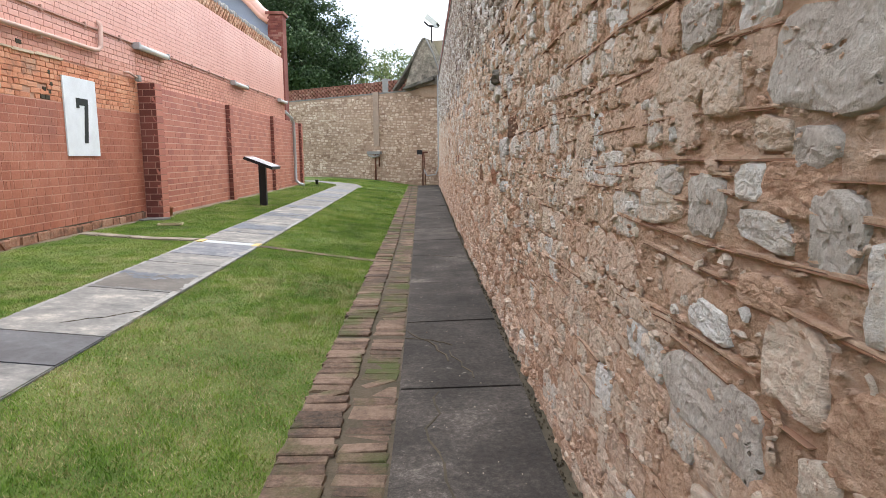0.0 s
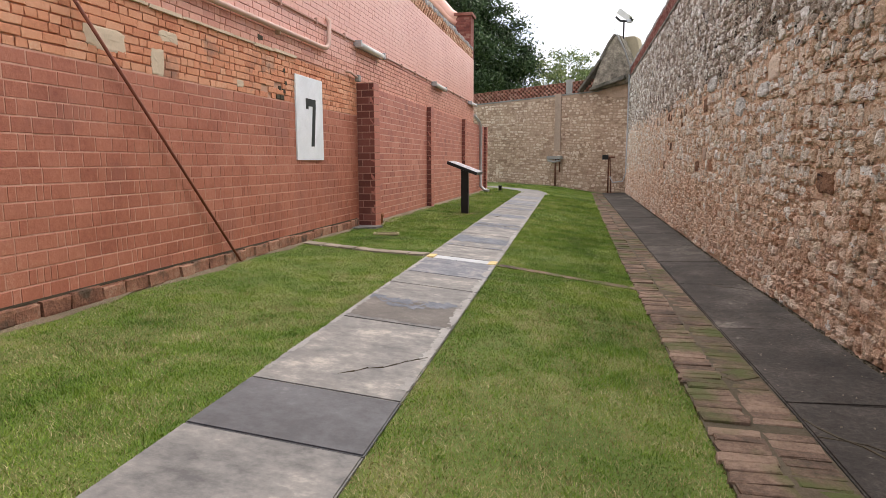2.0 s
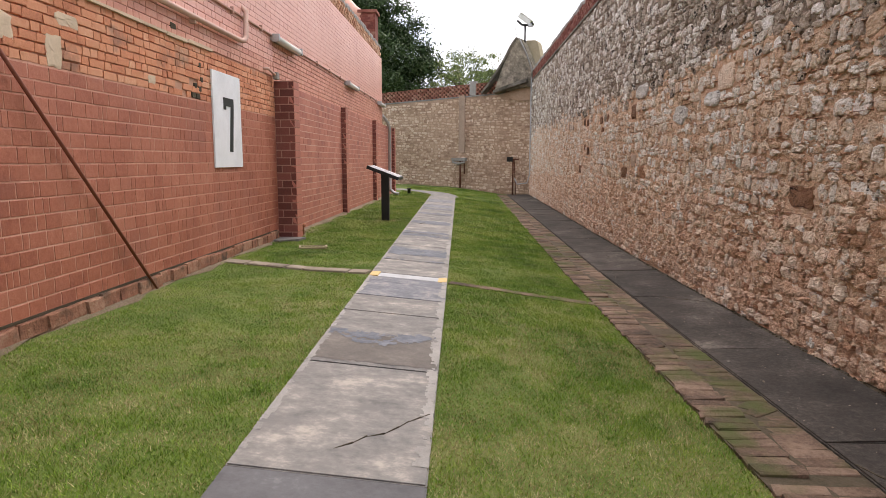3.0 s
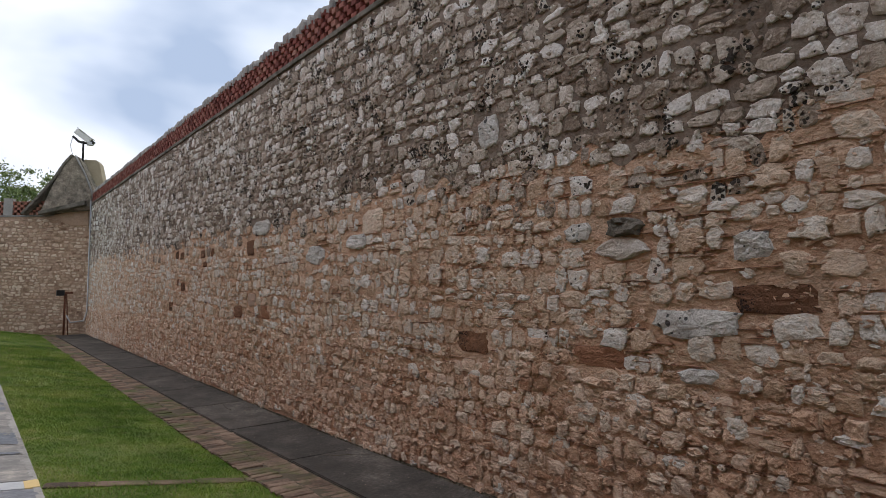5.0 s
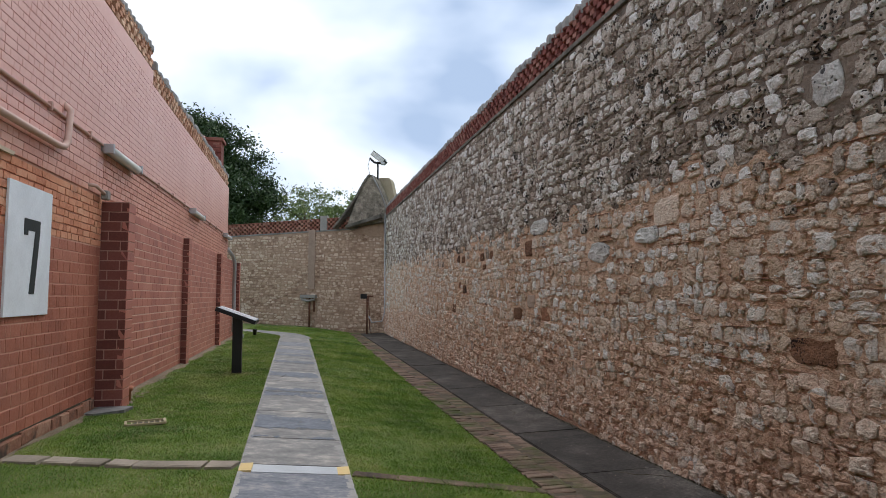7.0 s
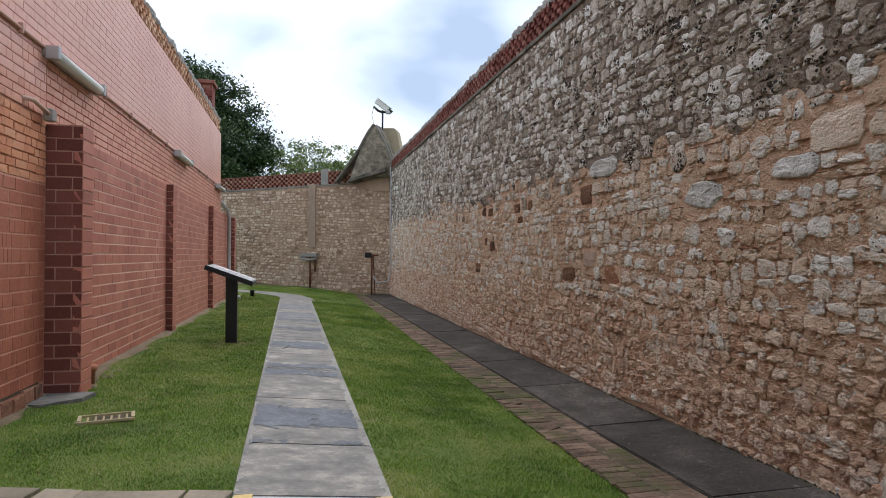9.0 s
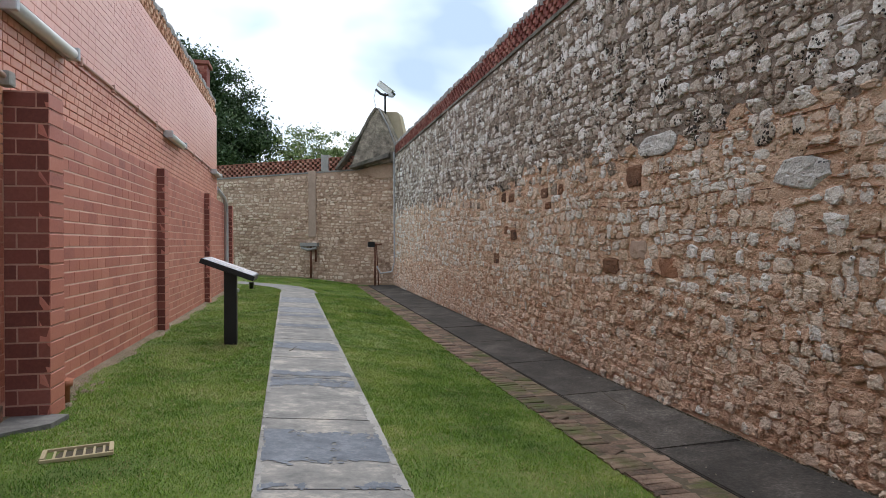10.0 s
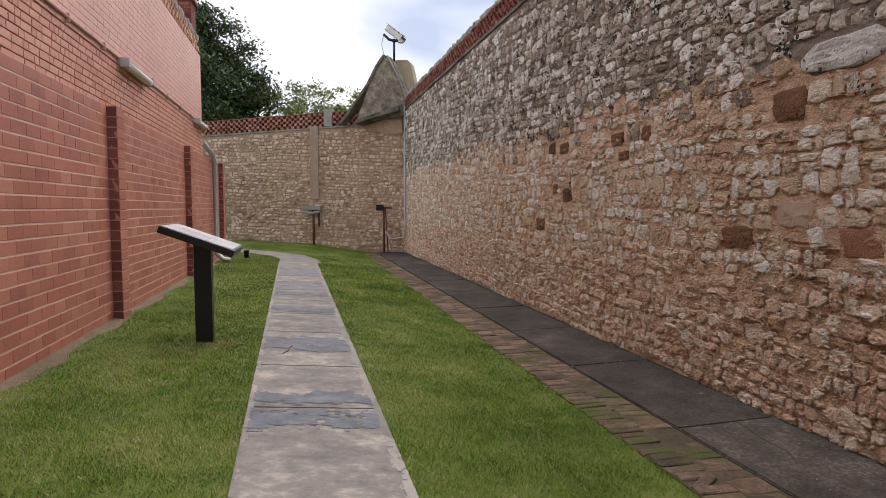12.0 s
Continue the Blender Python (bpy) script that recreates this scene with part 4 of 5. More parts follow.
def worn_layer(name, y0, y1, u0, u1, mat, seed, step=0.011, ragged=0.25, bite=0.0, lip=None, lift=0.0025, label=""):
    """A thin skin of stain or skim coat on the path, with broken edges; lip bends its near edge."""
    nu, ny = max(2, int((u1 - u0) * 0.94 / step)), max(2, int((y1 - y0) / step))
    if y1 - y0 > 5:
        ny //= 2
    U, V = np.meshgrid((np.arange(nu) + 0.5) / nu, (np.arange(ny) + 0.5) / ny, indexing="ij")
    yy, uu = y0 + V * (y1 - y0), u0 + U * (u1 - u0)
    n = 0.5 * value_noise(uu * 4, yy * 5, seed + 3) + 0.5 * value_noise(uu * 9, yy * 12, seed) + 0.4 * value_noise(uu * 26, yy * 22, seed + 1) + 0.3 * value_noise(uu * 60, yy * 55, seed + 2)
    near = (V - (lip(uu) - y0) / (y1 - y0)) if lip is not None else V
    edge = np.minimum(near * (y1 - y0), (1 - V) * (y1 - y0)) / 0.2
    side = np.minimum(uu - (u0 - 0.02), u1 + 0.02 - uu) / 0.05
    if y1 - y0 > 5:
        side, edge = np.minimum(U if u0 > 0.5 else 1 - U, 0.8) * 2.2, edge * 9
    keep = (np.minimum(np.minimum(edge, side), 1.0) + n * ragged * 2 - bite) > 0.3
    if lip is not None:
        keep &= near > 0
    vs, fs = [], []
    du, dy = (u1 - u0) / nu, (y1 - y0) / ny
    index = {}
    for i, j in zip(*np.nonzero(keep)):
        quad = []
        for a, b in ((i, j), (i + 1, j), (i + 1, j + 1), (i, j + 1)):
            if (a, b) not in index:
                index[(a, b)] = len(vs)
                y = y0 + b * dy
                x, z = path_top(u0 + a * du, y)
                vs.append((x + random.uniform(-0.003, 0.003), y + random.uniform(-0.003, 0.003), z + lift))
            quad.append(index[(a, b)])
        fs.append(quad)
    mesh_object(name, vs, fs, mat, path, label)


worn_layer("repair_skim", 5.3, 6.1, 0.012, 0.988, M_brown_concrete, 50, ragged=0.06, label="dark brown grey repair", lift=0.0025)
for y0, y1, bite, seed in ((5.72, 6.2, 0.2, 60), (10.35, 11.2, 0.05, 63), (12.72, 13.22, 0.1, 66), (13.28, 13.72, 0.1, 69), (15.1, 15.95, 0.12, 72), (17.6, 18.25, 0.12, 75), (19.3, 19.9, 0.15, 78), (9.85, 10.1, 0.5, 84)):
    worn_layer("stain", y0, y1, 0.03, 0.95, M_blue_stain, seed, ragged=0.5, bite=bite, label="blue grey stain on concrete", lift=0.0045,
               lip=(lambda u: 5.98 - 0.28 * np.sin(np.clip((u - 0.1) / 0.8, 0, 1) * math.pi) + 0.05 * u) if y0 < 6 else None)
worn_layer("pale_edge", 3.9, 26.0, 0.915, 0.997, M_cement, 90, ragged=0.7, bite=0.3, lift=0.003, label="pale cement edge")
worn_layer("pale_edge", 3.9, 26.0, 0.005, 0.06, M_cement, 95, ragged=0.5, bite=0.45, lift=0.003, label="pale cement edge")
bm = bmesh.new()
ctr = [(-2.52, 26.21), (-2.6, 27.4), (-2.95, 28.6), (-3.7, 29.6), (-4.9, 30.5), (-6.6, 31.2), (-9.5, 31.6)]
left, right = [], []
for k, (x, y) in enumerate(ctr):
    x0, y0 = ctr[max(0, k - 1)]
    x1, y1 = ctr[min(len(ctr) - 1, k + 1)]
    d = Vector((x1 - x0, y1 - y0, 0)).normalized()
    n = Vector((-d.y, d.x, 0)) * 0.54
    for side, sgn in ((left, 1), (right, -1)):
        p = Vector((x, y, 0)) + n * sgn
        side.append(bm.verts.new((p.x, p.y, ground(p.x) + 0.01)))
for k in range(len(ctr) - 1):
    bm.faces.new((left[k], right[k], right[k + 1], left[k + 1]))
part("curved_slab", bm, M_concrete, path)
for side in (0, 1):
    xa = (path_left(8.7) + 0.006, path_right(8.7) - 0.114)[side]
    box_part("yellow_mark", (xa, 8.58, ground(xa) - 0.02), (xa + 0.11, 8.83, ground(xa) + 0.0155 - 0.004 * side), M_yellow_paint, path)

apron = base("wall_footpath", "dark weathered concrete strip with cracks beside the wall", "path", kind="structure")
dark_joints = [-4.0, -2.2, -0.5, 1.2, 2.92, 4.64, 6.6, 8.95, 11.0, 13.02, 15.1, 17.2, 19.3, 21.5, 23.6, 25.8, 28.0, 30.2, 32.0, 33.8]
for y0, y1 in zip(dark_joints, dark_joints[1:]):
    bm = bmesh.new()
    skew = random.uniform(-0.03, 0.03)
    x1 = 1.51
    top, low = [], []
    for x, y in ((0.69 + wander(y0), y0 + 0.005), (x1, y0 + 0.005 + skew), (x1, y1 - 0.005 + skew), (0.69 + wander(y1), y1 - 0.005)):
        top.append(bm.verts.new((x, y, ground(x, y) + 0.03 + random.uniform(-0.003, 0.003))))
        low.append(bm.verts.new((x, y, ground(x, y) - 0.1)))
    bm.faces.new(top)
    for k in range(4):
        bm.faces.new((low[k], low[(k + 1) % 4], top[(k + 1) % 4], top[k]))
    bmesh.ops.bevel(bm, geom=[e for e in bm.edges if all(v in top for v in e.verts)], offset=0.01, segments=2, affect="EDGES")
    part("slab", bm, M_asphalt, apron)
cracks = Pieces("crack", M_gap, SLABS, apron, most=60)
for start, steps, drift in (((0.7, 4.35), 7, (0.05, -0.12)), ((1.05, 3.7), 5, (0.02, -0.13)), ((0.95, 2.85), 12, (0.005, -0.13)), ((0.7, 4.1), 5, (0.09, -0.05)), ((1.0, 8.9), 6, (0.06, -0.05)), ((1.0, 12.2), 8, (0.02, 0.12))):
    x, y = start
    for _ in range(steps):
        dx, dy = drift[0] + random.uniform(-0.05, 0.05), drift[1] + random.uniform(-0.04, 0.04)
        d = Vector((dx, dy, 0))
        z = ground(x, y) + 0.031
        if 0.7 < x + dx / 2 < 1.54:
            cracks.put(basis((x + dx / 2, y + dy / 2, z), Vector((0, 0, 0.008)), d * 1.15, Vector((-dy, dx, 0)).normalized() * random.uniform(0.006, 0.016)))
        x, y = x + dx, y + dy
cracks.build()
v = [(x, y, ground(x, y) + 0.012) for x in (1.5, 1.64) for y in np.linspace(-4, 33.7, 60)]
mesh_object("dirt_joint", [(x + (wander(y) if x < 1 else 0), y, z) for x, y, z in v], grid_faces(2, 60), M_gap, apron)

gutter = base("brick_gutter", "two rows of worn mossy bricks edging the lawn", "gutter", kind="structure")
v = [(x, y, ground(x, y) + 0.009) for x in (0.105, 0.69) for y in np.linspace(-4, 33.7, 60)]
mesh_object("bed", [(x + (wander(y) if x < 1 else 0), y, z) for x, y, z in v], grid_faces(2, 60), M_moss, gutter)
row = Pieces("brick", M_drain_brick, ROUGH_BRICKS, gutter)
for x0, x1 in ((0.1, 0.385), (0.405, 0.675)):
    y = -3.0
    while y < 33.4:
        w = random.uniform(0.09, 0.125)
        if random.random() < 0.08:
            w = 0.22
        if random.random() < 0.012:
            y += w
            continue
        z = ground((x0 + x1) / 2, y) - 0.004 + random.uniform(-0.006, 0.006) + (0.014 if x0 < 0.3 else 0)
        row.put(basis(((x0 + x1) / 2 + wander(y) + random.uniform(-0.006, 0.006), y + w / 2, z - 0.02), (0, 0, 0.08), (x1 - x0 - random.uniform(0, 0.02), 0, 0), (random.uniform(-0.004, 0.004), w - random.uniform(0.002, 0.008), 0)), abs(y - 4))
        y += w
row.build("row")

edging = base("cross_edging", "line of worn pavers crossing the lawn", "edging", kind="structure")
pav = Pieces("paver", M_cross_brick, ROUGH_BRICKS, edging)
dim = Pieces("paver", M_drain_brick, ROUGH_BRICKS, edging)
for xa, xb in ((-4.68, -2.72), (-1.7, 0.15)):
    x = xa
    while x < xb - 0.1:
        w = random.uniform(0.2, 0.34) if xa < -3 else random.uniform(0.3, 0.5)
        w = min(w, xb - x)
        k = 0.17 if xa < -3 else 0.1
        yc = 8.7 - k * (x + w / 2 + 2.2) + 0.02
        s = (ground(x + w, yc) - ground(x, yc)) / w
        (pav if xa < -3 else dim).put(basis((x + w / 2, yc, ground(x + w / 2, yc) - (0.022 if xa < -3 else 0.037)), Vector((-s, 0, 1)) * 0.08, Vector((1, -k, s)) * (w - 0.012), Vector((k, 1, 0)) * (0.2 if xa < -3 else 0.15)))
        x += w
pav.build()
dim.build()

path_cracks = Pieces("crack", M_gap, SLABS, path, most=60)
for x, y, dx, dy, n in ((-1.67, 4.54, -0.075, -0.075, 7), (-2.6, 15.0, 0.02, 0.14, 3)):
    for _ in range(n):
        ex, ey = dx + random.uniform(-0.03, 0.03), dy + random.uniform(-0.03, 0.03)
        path_cracks.put(basis((x + ex / 2, y + ey / 2, ground(x + ex / 2) + 0.0105), (0, 0, 0.008), (ex * 1.15, ey * 1.15, 0), Vector((-ey, ex, 0)).normalized() * random.uniform(0.003, 0.006)))
        x, y = x + ex, y + ey
path_cracks.build()

# ---- things ----
sign = base("number_board", "white painted board with a black number", "sign", at=(0, 0, 0))
bm = bmesh.new()
box(bm, (LEFT_X + 0.006, 9.1, 1.37), (LEFT_X + 0.03, 10.07, 2.62), 0.004)
part("board", bm, M_white, sign)
bm = bmesh.new()
for pts in ([(9.27, 2.3), (9.63, 2.3), (9.63, 2.19), (9.27, 2.19)], [(9.52, 2.19), (9.63, 2.19), (9.55, 1.58), (9.43, 1.58)], [(9.27, 2.19), (9.36, 2.19), (9.36, 2.14), (9.27, 2.14)]):
    a = [bm.verts.new((LEFT_X + 0.031, y + 0.16, z)) for y, z in pts]
    b = [bm.verts.new((LEFT_X + 0.034, y + 0.16, z)) for y, z in pts]
    bm.faces.new(b)
    for k in range(4):
        bm.faces.new((a[k], a[(k + 1) % 4], b[(k + 1) % 4], b[k]))
bmesh.ops.recalc_face_normals(bm, faces=bm.faces)
part("numeral", bm, M_black_paint, sign, "black painted seven")

for y, ln in ((12.35, 1.45), (18.45, 1.4), (24.1, 1.2)):
    lamp = base("wall_lamp", "grey fluorescent batten lamp under a wall conduit", "lamp", "batten lamps")
    box_part("housing", (LEFT_X, y - ln / 2, 3.44), (LEFT_X + 0.07, y + ln / 2, 3.53), M_galv, lamp, bevel=0.01)
    tube_part("diffuser", [(LEFT_X + 0.1, y - ln / 2 + 0.03, 3.47), (LEFT_X + 0.1, y + ln / 2 - 0.03, 3.47)], 0.055, M_lamp_white, lamp, "white diffuser", 12)
    for e in (-1, 1):
        box_part("end_cap", (LEFT_X + 0.03, y + e * (ln / 2 - 0.02) - 0.03, 3.41), (LEFT_X + 0.16, y + e * (ln / 2 - 0.02) + 0.03, 3.54), M_galv, lamp, bevel=0.012)

cable = base("lamp_conduit", "thin red painted conduit along the brick wall", "pipe")
tube_part("run", [(LEFT_X + 0.02, 1.0, 3.5), (LEFT_X + 0.02, BUILD_Y1 - 0.05, 3.55)], 0.018, M_pipe_dark, cable)
for k in range(20):
    box_part("clip", (LEFT_X, 1.5 + k * 1.2, 3.475), (LEFT_X + 0.045, 1.53 + k * 1.2, 3.57), M_pipe_dark, cable, bevel=0.003)
pipe = base("water_pipe", "pale pink painted pipe along the brick wall", "pipe")
tube_part("run", [(LEFT_X + 0.06, 1.0, 3.12), (LEFT_X + 0.06, 10.05, 3.15), (LEFT_X + 0.06, 10.22, 3.17), (LEFT_X + 0.06, 10.32, 3.25), (LEFT_X + 0.06, 10.36, 3.6), (LEFT_X - 0.02, 10.37, 3.68)], 0.036, M_pipe_pink, pipe)
for y in (2.0, 4.2, 6.4, 8.6):
    box_part("bracket", (LEFT_X - 0.01, y - 0.02, 3.07), (LEFT_X + 0.07, y + 0.02, 3.19), M_pipe_pink, pipe)
stay = base("steel_stay", "rusty steel angle leaning down the brick wall", "rail")
tube_part("bar", [(LEFT_X + 0.05, 4.2, 3.5), (LEFT_X + 0.06, 7.34, 0.12)], 0.016, M_stay, stay, sides=6)
hook = base("pipe_stub", "short bent pipe stub above the block pier", "pipe")
tube_part("stub", [(LEFT_X - 0.02, 11.2, 2.93), (LEFT_X + 0.06, 11.3, 2.93), (LEFT_X + 0.08, 11.65, 2.86)], 0.022, M_pipe_pink, hook)
box_part("elbow", (LEFT_X + 0.03, 11.58, 2.8), (LEFT_X + 0.12, 11.7, 2.92), M_cap, hook, bevel=0.02)

down = base("downpipe", "grey metal downpipe at the building corner", "pipe")
tube_part("pipe", [(LEFT_X - 0.02, 24.9, 3.15), (LEFT_X + 0.1, 25.5, 2.92), (LEFT_X + 0.14, 25.7, 2.7), (LEFT_X + 0.14, 25.75, 0.35), (LEFT_X + 0.3, 25.7, 0.2), (LEFT_X + 0.5, 25.65, 0.17)], 0.06, M_galv, down, sides=14)

lectern = base("interpretive_lectern", "black steel lectern with a tilted printed panel on the lawn", "lectern", at=(-3.42, 15.8, ground(-3.42)))
inv = Matrix.Translation((3.42, -15.8, -ground(-3.42)))
box_part("post", (-3.55, 15.72, ground(-3.42) - 0.1), (-3.37, 15.86, 1.17), M_black, lectern, bevel=0.006, m=inv)
tilt = inv @ Matrix.Translation((-3.46, 15.82, 1.19)) @ Matrix.Rotation(radians(20.5), 4, "Y")
box_part("tray", (-0.39, -0.45, -0.045), (0.39, 0.45, 0.03), M_black, lectern, bevel=0.006, m=tilt)
box_part("panel", (-0.365, -0.425, 0.031), (0.365, 0.425, 0.038), M_print, lectern, "white printed panel", bevel=0.001, m=tilt)
for k in range(7):
    box_part("text_bar", (-0.2 + k * 0.06, -0.36, 0.0382), (-0.188 + k * 0.06, 0.05 + 0.04 * (k % 3), 0.0395), M_text, lectern, "grey text line", bevel=0, m=tilt)
box_part("picture", (-0.3, 0.1, 0.0382), (0.2, 0.38, 0.0395), M_picture, lectern, "pinkish printed picture", bevel=0, m=tilt)

grate = base("drain_cover", "yellowed plastic drain frame set in the lawn", "drain")
gm = Matrix.Translation((-3.94, 10.8, ground(-3.94) - 0.006)) @ Matrix.Rotation(radians(14), 4, "Z")
for lo, hi in (((-0.22, -0.13, 0), (0.22, -0.11, 0.024)), ((-0.22, 0.11, 0), (0.22, 0.13, 0.024)), ((-0.22, -0.1, 0), (-0.19, 0.1, 0.03)), ((0.19, -0.1, 0), (0.22, 0.1, 0.03))):
    box_part("rim", lo, hi, M_frame, grate, bevel=0.004, m=gm)
for k in range(6):
    box_part("slat", (-0.15 + k * 0.06, -0.1, 0.002), (-0.135 + k * 0.06, 0.1, 0.012), M_frame, grate, bevel=0.002, m=gm)
box_part("pit", (-0.19, -0.1, -0.02), (0.19, 0.1, 0.001), M_gap, grate, bevel=0, m=gm)

gully = base("gully_pipe", "terracotta gully pipe standing at the block pier", "pipe")
bm = bmesh.new()
tube(bm, [(-4.52, 12.25, 0.08), (-4.52, 12.25, 0.26), (-4.52, 12.25, 0.27), (-4.52, 12.25, 0.33)], [0.05, 0.055, 0.075, 0.08], 14)
part("pipe", bm, M_terracotta, gully)
slab = base("pier_slab", "broken concrete slab at the foot of the pier", "slab")
bm = bmesh.new()
pts = [(-4.86, 11.3), (-4.62, 11.22), (-4.34, 11.45), (-4.3, 11.72), (-4.44, 11.76), (-4.8, 11.76)]
a = [bm.verts.new((x, y, 0.145)) for x, y in pts]
b = [bm.verts.new((x, y, 0.05)) for x, y in pts]
bm.faces.new(a)
for k in range(len(pts)):
    bm.faces.new((b[k], b[(k + 1) % len(pts)], a[(k + 1) % len(pts)], a[k]))
part("slab", bm, M_concrete, slab)
skirt = Pieces("rubble_lump", M_soil, [stone_shape(700 + k, 2.5) for k in range(8)], base("rubble_edge", "broken concrete edge along the block wall", "edging", kind="structure"), most=80)
for k in range(18):
    y = 12.1 + k * 0.06 + random.uniform(-0.1, 0.1)
    skirt.put(basis((-4.56 + random.uniform(-0.1, 0.12), y, 0.1), (0, 0, random.uniform(0.015, 0.035)), (random.uniform(0.05, 0.14), 0, 0), (0, random.uniform(0.06, 0.2), 0)))
skirt.build()
for y0, y1, x1 in ((-5.0, 11.5, -4.68), (11.5, 28.0, -4.6)):
    yy = np.linspace(y0, y1, 50)
    strip_v = [(x + (0.05 * math.sin(y * 3.1) + 0.03 * math.sin(y * 7.7) if k == 2 else 0), y, ground(x) + (0.012, 0.006, -0.008)[k]) for k, x in enumerate((LEFT_X - 0.01, (LEFT_X + x1) / 2, x1)) for y in yy]
    tagged(mesh_object("dirt_strip", strip_v, grid_faces(3, 50), M_soil), "bare soil strip along the foot of the brick wall", "soil", kind="structure")

spot = base("garden_light", "small black garden light in the lawn", "lamp", at=(-4.05, 27.4, ground(-4.05)))
bm = bmesh.new()
tube(bm, [(0, 0, 0), (0, 0, 0.16), (0, 0, 0.17), (0, 0, 0.22)], [0.07, 0.07, 0.085, 0.08], 14)
part("body", bm, M_black, spot)


# trees beyond the walls
def tree(name, label, at, height, radius, leaf_mat, leaves, leaf, gaps, seed, low=0.35):
    r = random.Random(seed)
    top = base(name, label, "tree", at=at)
    bm = bmesh.new()
    tube(bm, [(0, 0, -0.2), (0.1, 0, height * 0.25), (0.2, 0.1, height * 0.5), (0.1, 0.1, height * 0.8)], [height * 0.03, height * 0.022, height * 0.015, height * 0.005], 9)
    tips = []
    for k in range(22):
        a, e = r.uniform(0, math.tau), r.uniform(-0.1, 0.9)
        z = height * r.uniform(0.25, 0.75)
        ln = radius * r.uniform(0.5, 0.85)
        p0 = Vector((0.15, 0.1, z))
        p1 = p0 + Vector((math.cos(a) * math.cos(e), math.sin(a) * math.cos(e), math.sin(e) * 0.8)) * ln
        pm = (p0 + p1) / 2 + Vector((0, 0, ln * 0.1))
        tube(bm, [p0, pm, p1], [height * 0.01, height * 0.006, height * 0.002], 6)
        tips += [pm, p1, (pm + p1) / 2]
    part("trunk", bm, M_bark, top)
    clumps = []
    while len(clumps) < gaps:
        p = Vector((r.uniform(-1, 1), r.uniform(-1, 1), r.uniform(-1, 1)))
        if 0.4 < p.length < 1.0:
            clumps.append(Vector((p.x * radius, p.y * radius, height * (low + (1 - low) * (p.z + 1) / 2))))
    clumps += tips
    rg = np.random.RandomState(seed)
    c = np.array([tuple(x) for x in clumps])[rg.randint(0, len(clumps), leaves)]
    size = radius * 0.08 * (0.5 + rg.rand(leaves, 1))
    p = c + rg.randn(leaves, 3) * size * (1, 1, 0.7)
    d = rg.randn(leaves, 3)
    d /= np.linalg.norm(d, axis=1)[:, None]
    e = np.cross(d, rg.randn(leaves, 3))
    e /= np.linalg.norm(e, axis=1)[:, None]
    s = leaf * (0.6 + 0.8 * rg.rand(leaves, 1))
    v = np.stack([p - d * s, p + e * s * 0.45, p + d * s, p - e * s * 0.45], 1).reshape(-1, 3)
    mesh_object("crown", v.tolist(), np.arange(leaves * 4).reshape(-1, 4).tolist(), leaf_mat, top)


tree("broadleaf_tree", "tall dark green tree beyond the wall", (-11.2, 54, 0), 15.4, 6.2, M_leaf_dark, 125000, 0.13, 170, 5, 0.3)
tree("light_tree", "light green airy tree beyond the wall", (-2.6, 56, 0), 10.9, 3.7, M_leaf_light, 12000, 0.12, 120, 8, 0.35)
tree("light_tree", "light green airy tree beyond the wall", (1.2, 58, 0), 10.9, 3.2, M_leaf_light, 10500, 0.12, 110, 12, 0.35)
tree("broadleaf_tree", "dark green tree beyond the wall", (-19, 62, 0), 15.0, 6.0, M_leaf_dark, 9000, 0.4, 40, 15, 0.2)

# ---- grass ----
rg = np.random.RandomState(4)


